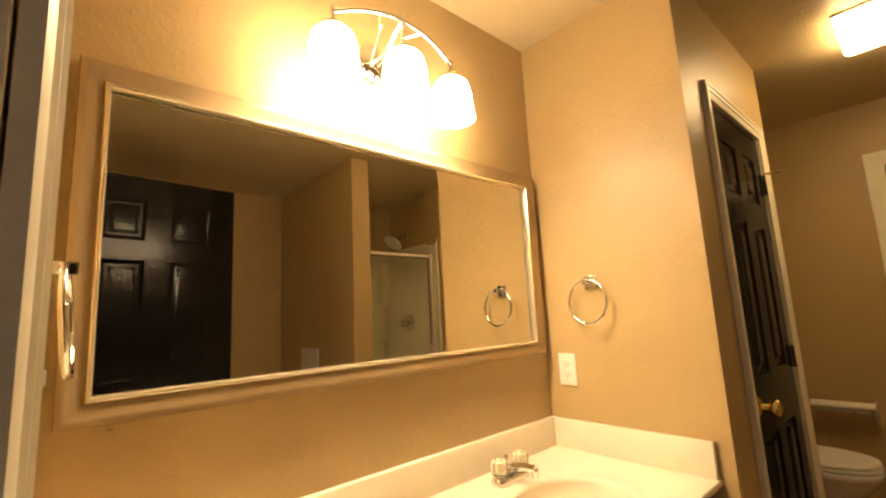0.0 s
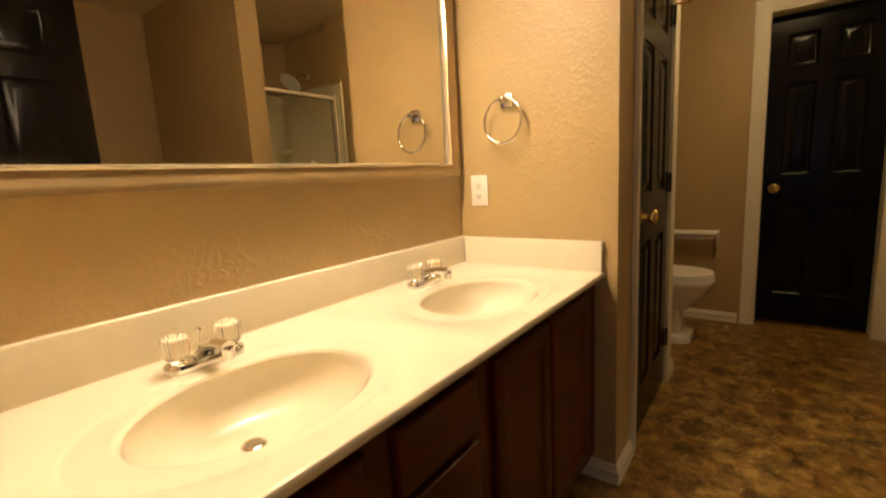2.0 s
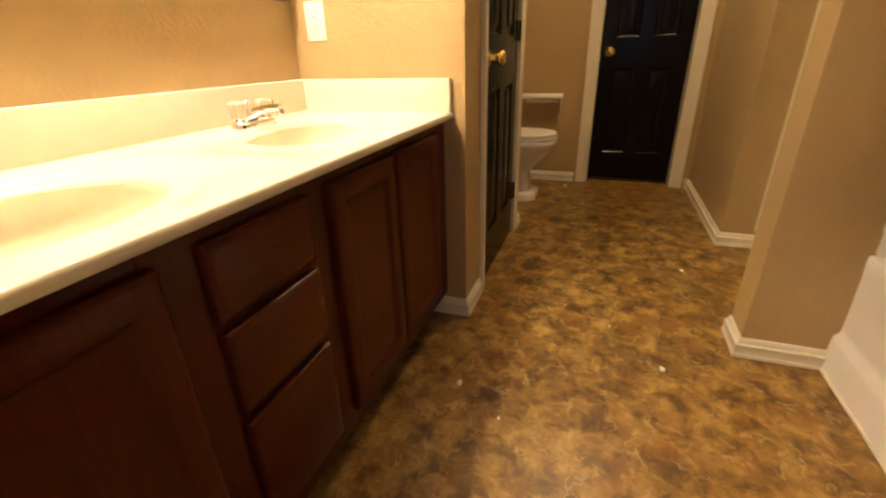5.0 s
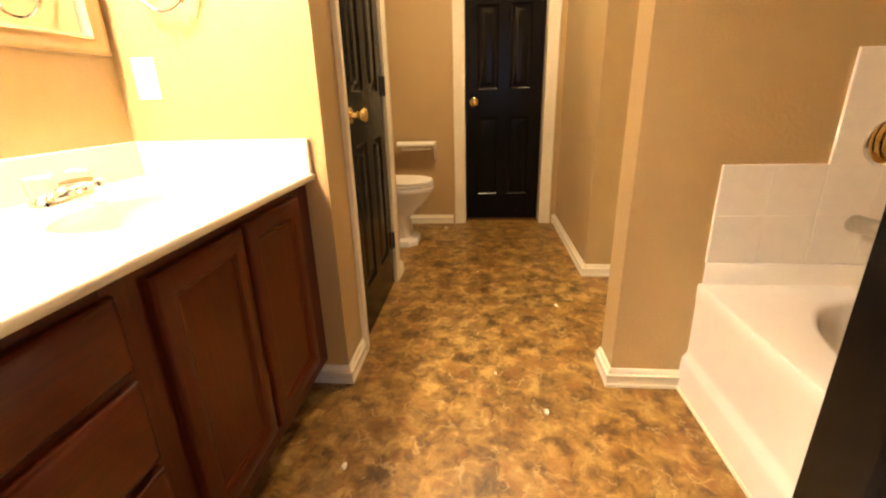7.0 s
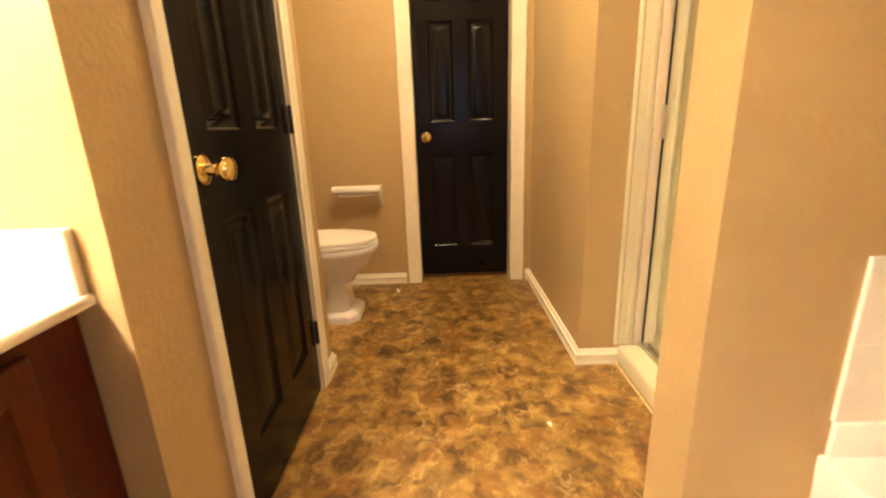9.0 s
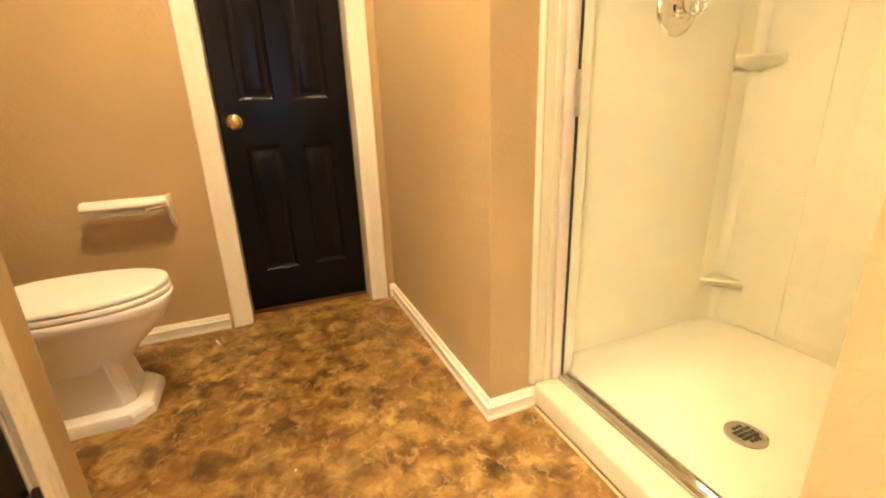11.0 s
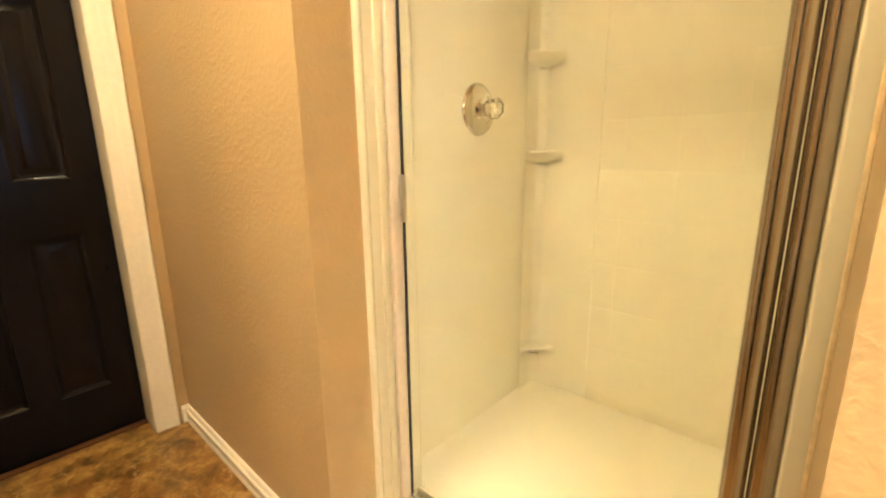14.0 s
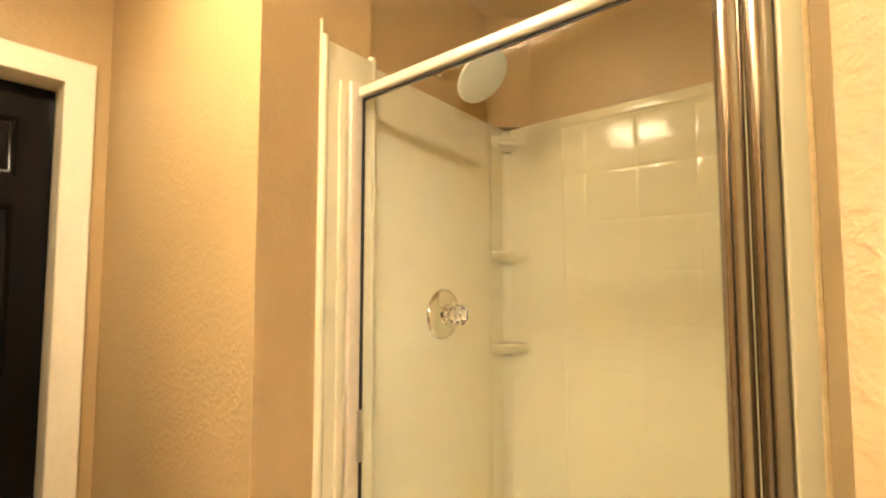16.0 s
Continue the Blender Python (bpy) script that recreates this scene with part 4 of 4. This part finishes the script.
part("wall_cup", turned([(0.0, -0.012), (0.016, -0.012), (0.026, -0.006), (0.03, -0.0005)], (2.689, VY, 2.07), "x", 24, caps=(False, True)), M_CHROME, hd)
hb = turned([(0.012, 0.02), (0.016, 0.0), (0.045, -0.016), (0.086, -0.028), (0.094, -0.036), (0.092, -0.043), (0.084, -0.046), (0.0, -0.048)], (0, 0, 0), "z", 32, caps=(True, False))
bmesh.ops.transform(hb, matrix=pose(2.53, VY, 2.018, 0, 42, 0), verts=hb.verts[:])
part("head", hb, M_FROST, hd, "round pale frosted shower head")

# ---- bathtub ----
TZ, TY = 0.397, -0.512
tub = thing("bathtub", 0.8, -1.03, 0, "white acrylic garden bathtub with an oval basin", "bathtub")
TX0, TX1, TY1 = LEFT + 0.002, STUB0 - 0.002, SOUTH + 0.002
dirs_n = 96
cx, cy, ea, eb = 0.805, -1.015, 0.70, 0.397
angles = sorted([2 * math.pi * i / dirs_n for i in range(dirs_n)] + [math.atan2(b - cy, a - cx) % (2 * math.pi) for a in (TX0, TX1) for b in (TY1, TY - 0.012)])
dirs = [(math.cos(a), math.sin(a)) for a in angles]
edge = []
for dx, dy in dirs:
    k = min((TX1 - cx) / dx if dx > 1e-9 else 9, (TX0 - cx) / dx if dx < -1e-9 else 9, (TY - 0.012 - cy) / dy if dy > 1e-9 else 9, (TY1 - cy) / dy if dy < -1e-9 else 9)
    edge.append((cx + k * dx, cy + k * dy, TZ))
rings = [edge, oval(cx, cy, ea, eb, TZ, dirs, 3.0), oval(cx, cy, ea - 0.012, eb - 0.012, TZ - 0.004, dirs, 3.0), oval(cx, cy, ea - 0.022, eb - 0.022, TZ - 0.016, dirs, 3.0), oval(cx, cy, ea - 0.06, eb - 0.05, TZ - 0.2, dirs, 3.0), oval(cx, cy, ea - 0.10, eb - 0.08, TZ - 0.32, dirs, 3.0), oval(cx, cy, ea - 0.18, eb - 0.14, TZ - 0.345, dirs, 3.0)]
part("basin", loft(rings, caps=(False, True)), M_CHINA, tub, "white oval basin and deck")
prof = [(0.012, TZ), (0.006, TZ - 0.0015), (0.004, TZ - 0.005), (0.004, TZ - 0.03), (0.005, TZ - 0.05), (0.007, TZ - 0.06), (0.01, 0.16), (0.008, 0.14), (-0.004, 0.125), (-0.006, 0.11), (-0.006, 0.004), (0.05, 0.004), (0.05, TZ - 0.02)]
part("apron", loft([[(x, TY - a, z) for a, z in prof] for x in (TX0, TX1)]), M_CHINA, tub, "stepped tub apron")
part("tile_flange", box(STUB0 - 0.014, STUB0 - 0.001, SOUTH + 0.003, TY - 0.014, TZ - 0.002, 0.469, 0.004), M_CHINA, tub)
part("caulk_bead", tube([(TX0, TY + 0.006, 0.006), (TX1, TY + 0.006, 0.006)], 0.007, 8), M_TRIM, tub)
part("overflow_plate", turned([(0.0, -0.042), (0.026, -0.042), (0.03, -0.038), (0.03, -0.012), (0.041, -0.010), (0.044, -0.002), (0.044, 0.012)], (1.492, -0.955, 0.336), "x", 32, caps=(False, True)), M_CHROME, tub, "round chrome overflow knob")
fx = thing("tub_faucet", STUB0, -0.945, 0.60, "chrome tub spout with a round valve plate above", "tub faucet")
part("escutcheon", turned([(0.0, -0.03), (0.026, -0.03), (0.03, -0.02), (0.05, -0.014), (0.062, -0.008), (0.065, -0.0005)], (STUB0 - 0.006, -0.948, 0.832), "x", 40, caps=(False, True)), M_CHROME, fx)
part("handle", turned([(0.0, -0.085), (0.02, -0.082), (0.027, -0.07), (0.027, -0.05), (0.018, -0.04), (0.016, -0.028)], (STUB0 - 0.006, -0.948, 0.832), "x", 28, caps=(False, True)), M_BRASS, fx, "brass-toned handle")
part("spout", loft([[(x, -0.925 + w * math.cos(a), zc + w * 0.9 * math.sin(a)) for a in (2 * math.pi * i / 24 for i in range(24))] for x, w, zc in ((STUB0 - 0.0065, 0.03, 0.598), (STUB0 - 0.02, 0.029, 0.598), (STUB0 - 0.09, 0.026, 0.605), (STUB0 - 0.13, 0.023, 0.60), (STUB0 - 0.14, 0.016, 0.598))]), M_SATIN, fx, "satin tub spout")

tile_wall = thing("tub_tile", STUB0, -1.0, 0.462, "white square glazed wall tiles stepping up behind the tub", "wall tile", kind="structure")
TW, TH = 0.1435, 0.1525
TILE_Y = -0.524
part("grout_bed", box(STUB0 - 0.0073, STUB0 - 0.0005, TILE_Y - 2 * TW, TILE_Y, 0.470, 0.470 + 2 * TH), M_GROUT, tile_wall)
part("grout_bed", box(STUB0 - 0.0073, STUB0 - 0.0005, TILE_Y - 4 * TW, TILE_Y - 2 * TW, 0.470, 0.470 + 4 * TH), M_GROUT, tile_wall)
part("grout_bed", box(STUB0 - 0.0073, STUB0 - 0.0005, TILE_Y - 6 * TW, TILE_Y - 4 * TW, 0.470, 0.470 + 2 * TH), M_GROUT, tile_wall)
proto = None
for c in range(6):
    for r in range(4 if c in (2, 3) else 2):
        y1 = TILE_Y - c * TW
        if y1 - TW < SOUTH:
            continue
        if proto is None:
            proto = part("tile", box(-0.0085, -0.004, -TW + 0.0009, -0.0009, 0.0009, TH - 0.0009, 0.0012, segments=1), M_TILE, tile_wall, world_space=False).data
            for q in proto.polygons:
                q.use_smooth = False
            t = tile_wall.children[-1]
        else:
            t = new("tile", proto)
            t.parent = tile_wall
        t.location = Vector((STUB0, y1, 0.470 + r * TH)) - Vector((STUB0, -1.0, 0.462))

# ---- litter on the floor ----
rng = random.Random(4)
for x, y, s in ((1.428, -0.036, 0.011), (1.172, 0.56, 0.011), (2.20, -0.187, 0.011), (1.067, 0.413, 0.005), (1.631, 0.123, 0.006), (2.62, 0.2, 0.004)):
    sc = thing("paper_scrap", x, y, 0, "torn scrap of white paper on the floor", "paper scrap", "scraps on the floor")
    bm = bmesh.new()
    bmesh.ops.create_icosphere(bm, subdivisions=2, radius=1.0)
    for v in bm.verts:
        k = 0.6 + 0.6 * rng.random()
        v.co = Vector((v.co.x * s * 1.3 * k, v.co.y * s * 0.8 * k, max(0.0006, 0.004 + v.co.z * 0.004 * k)))
    part("crumple", bm, M_PAPER, sc, world_space=False)
sk = thing("loose_screw", 3.513, 0.445, 0, "loose pale screw lying on the vinyl floor", "screw")
part("shank", tube([(3.535, 0.46, 0.005), (3.49, 0.445, 0.005)], 0.004, 8), M_PLASTIC, sk)
part("screw_head", tube([(3.49, 0.445, 0.005), (3.486, 0.4435, 0.005)], 0.008, 10), M_PLASTIC, sk)
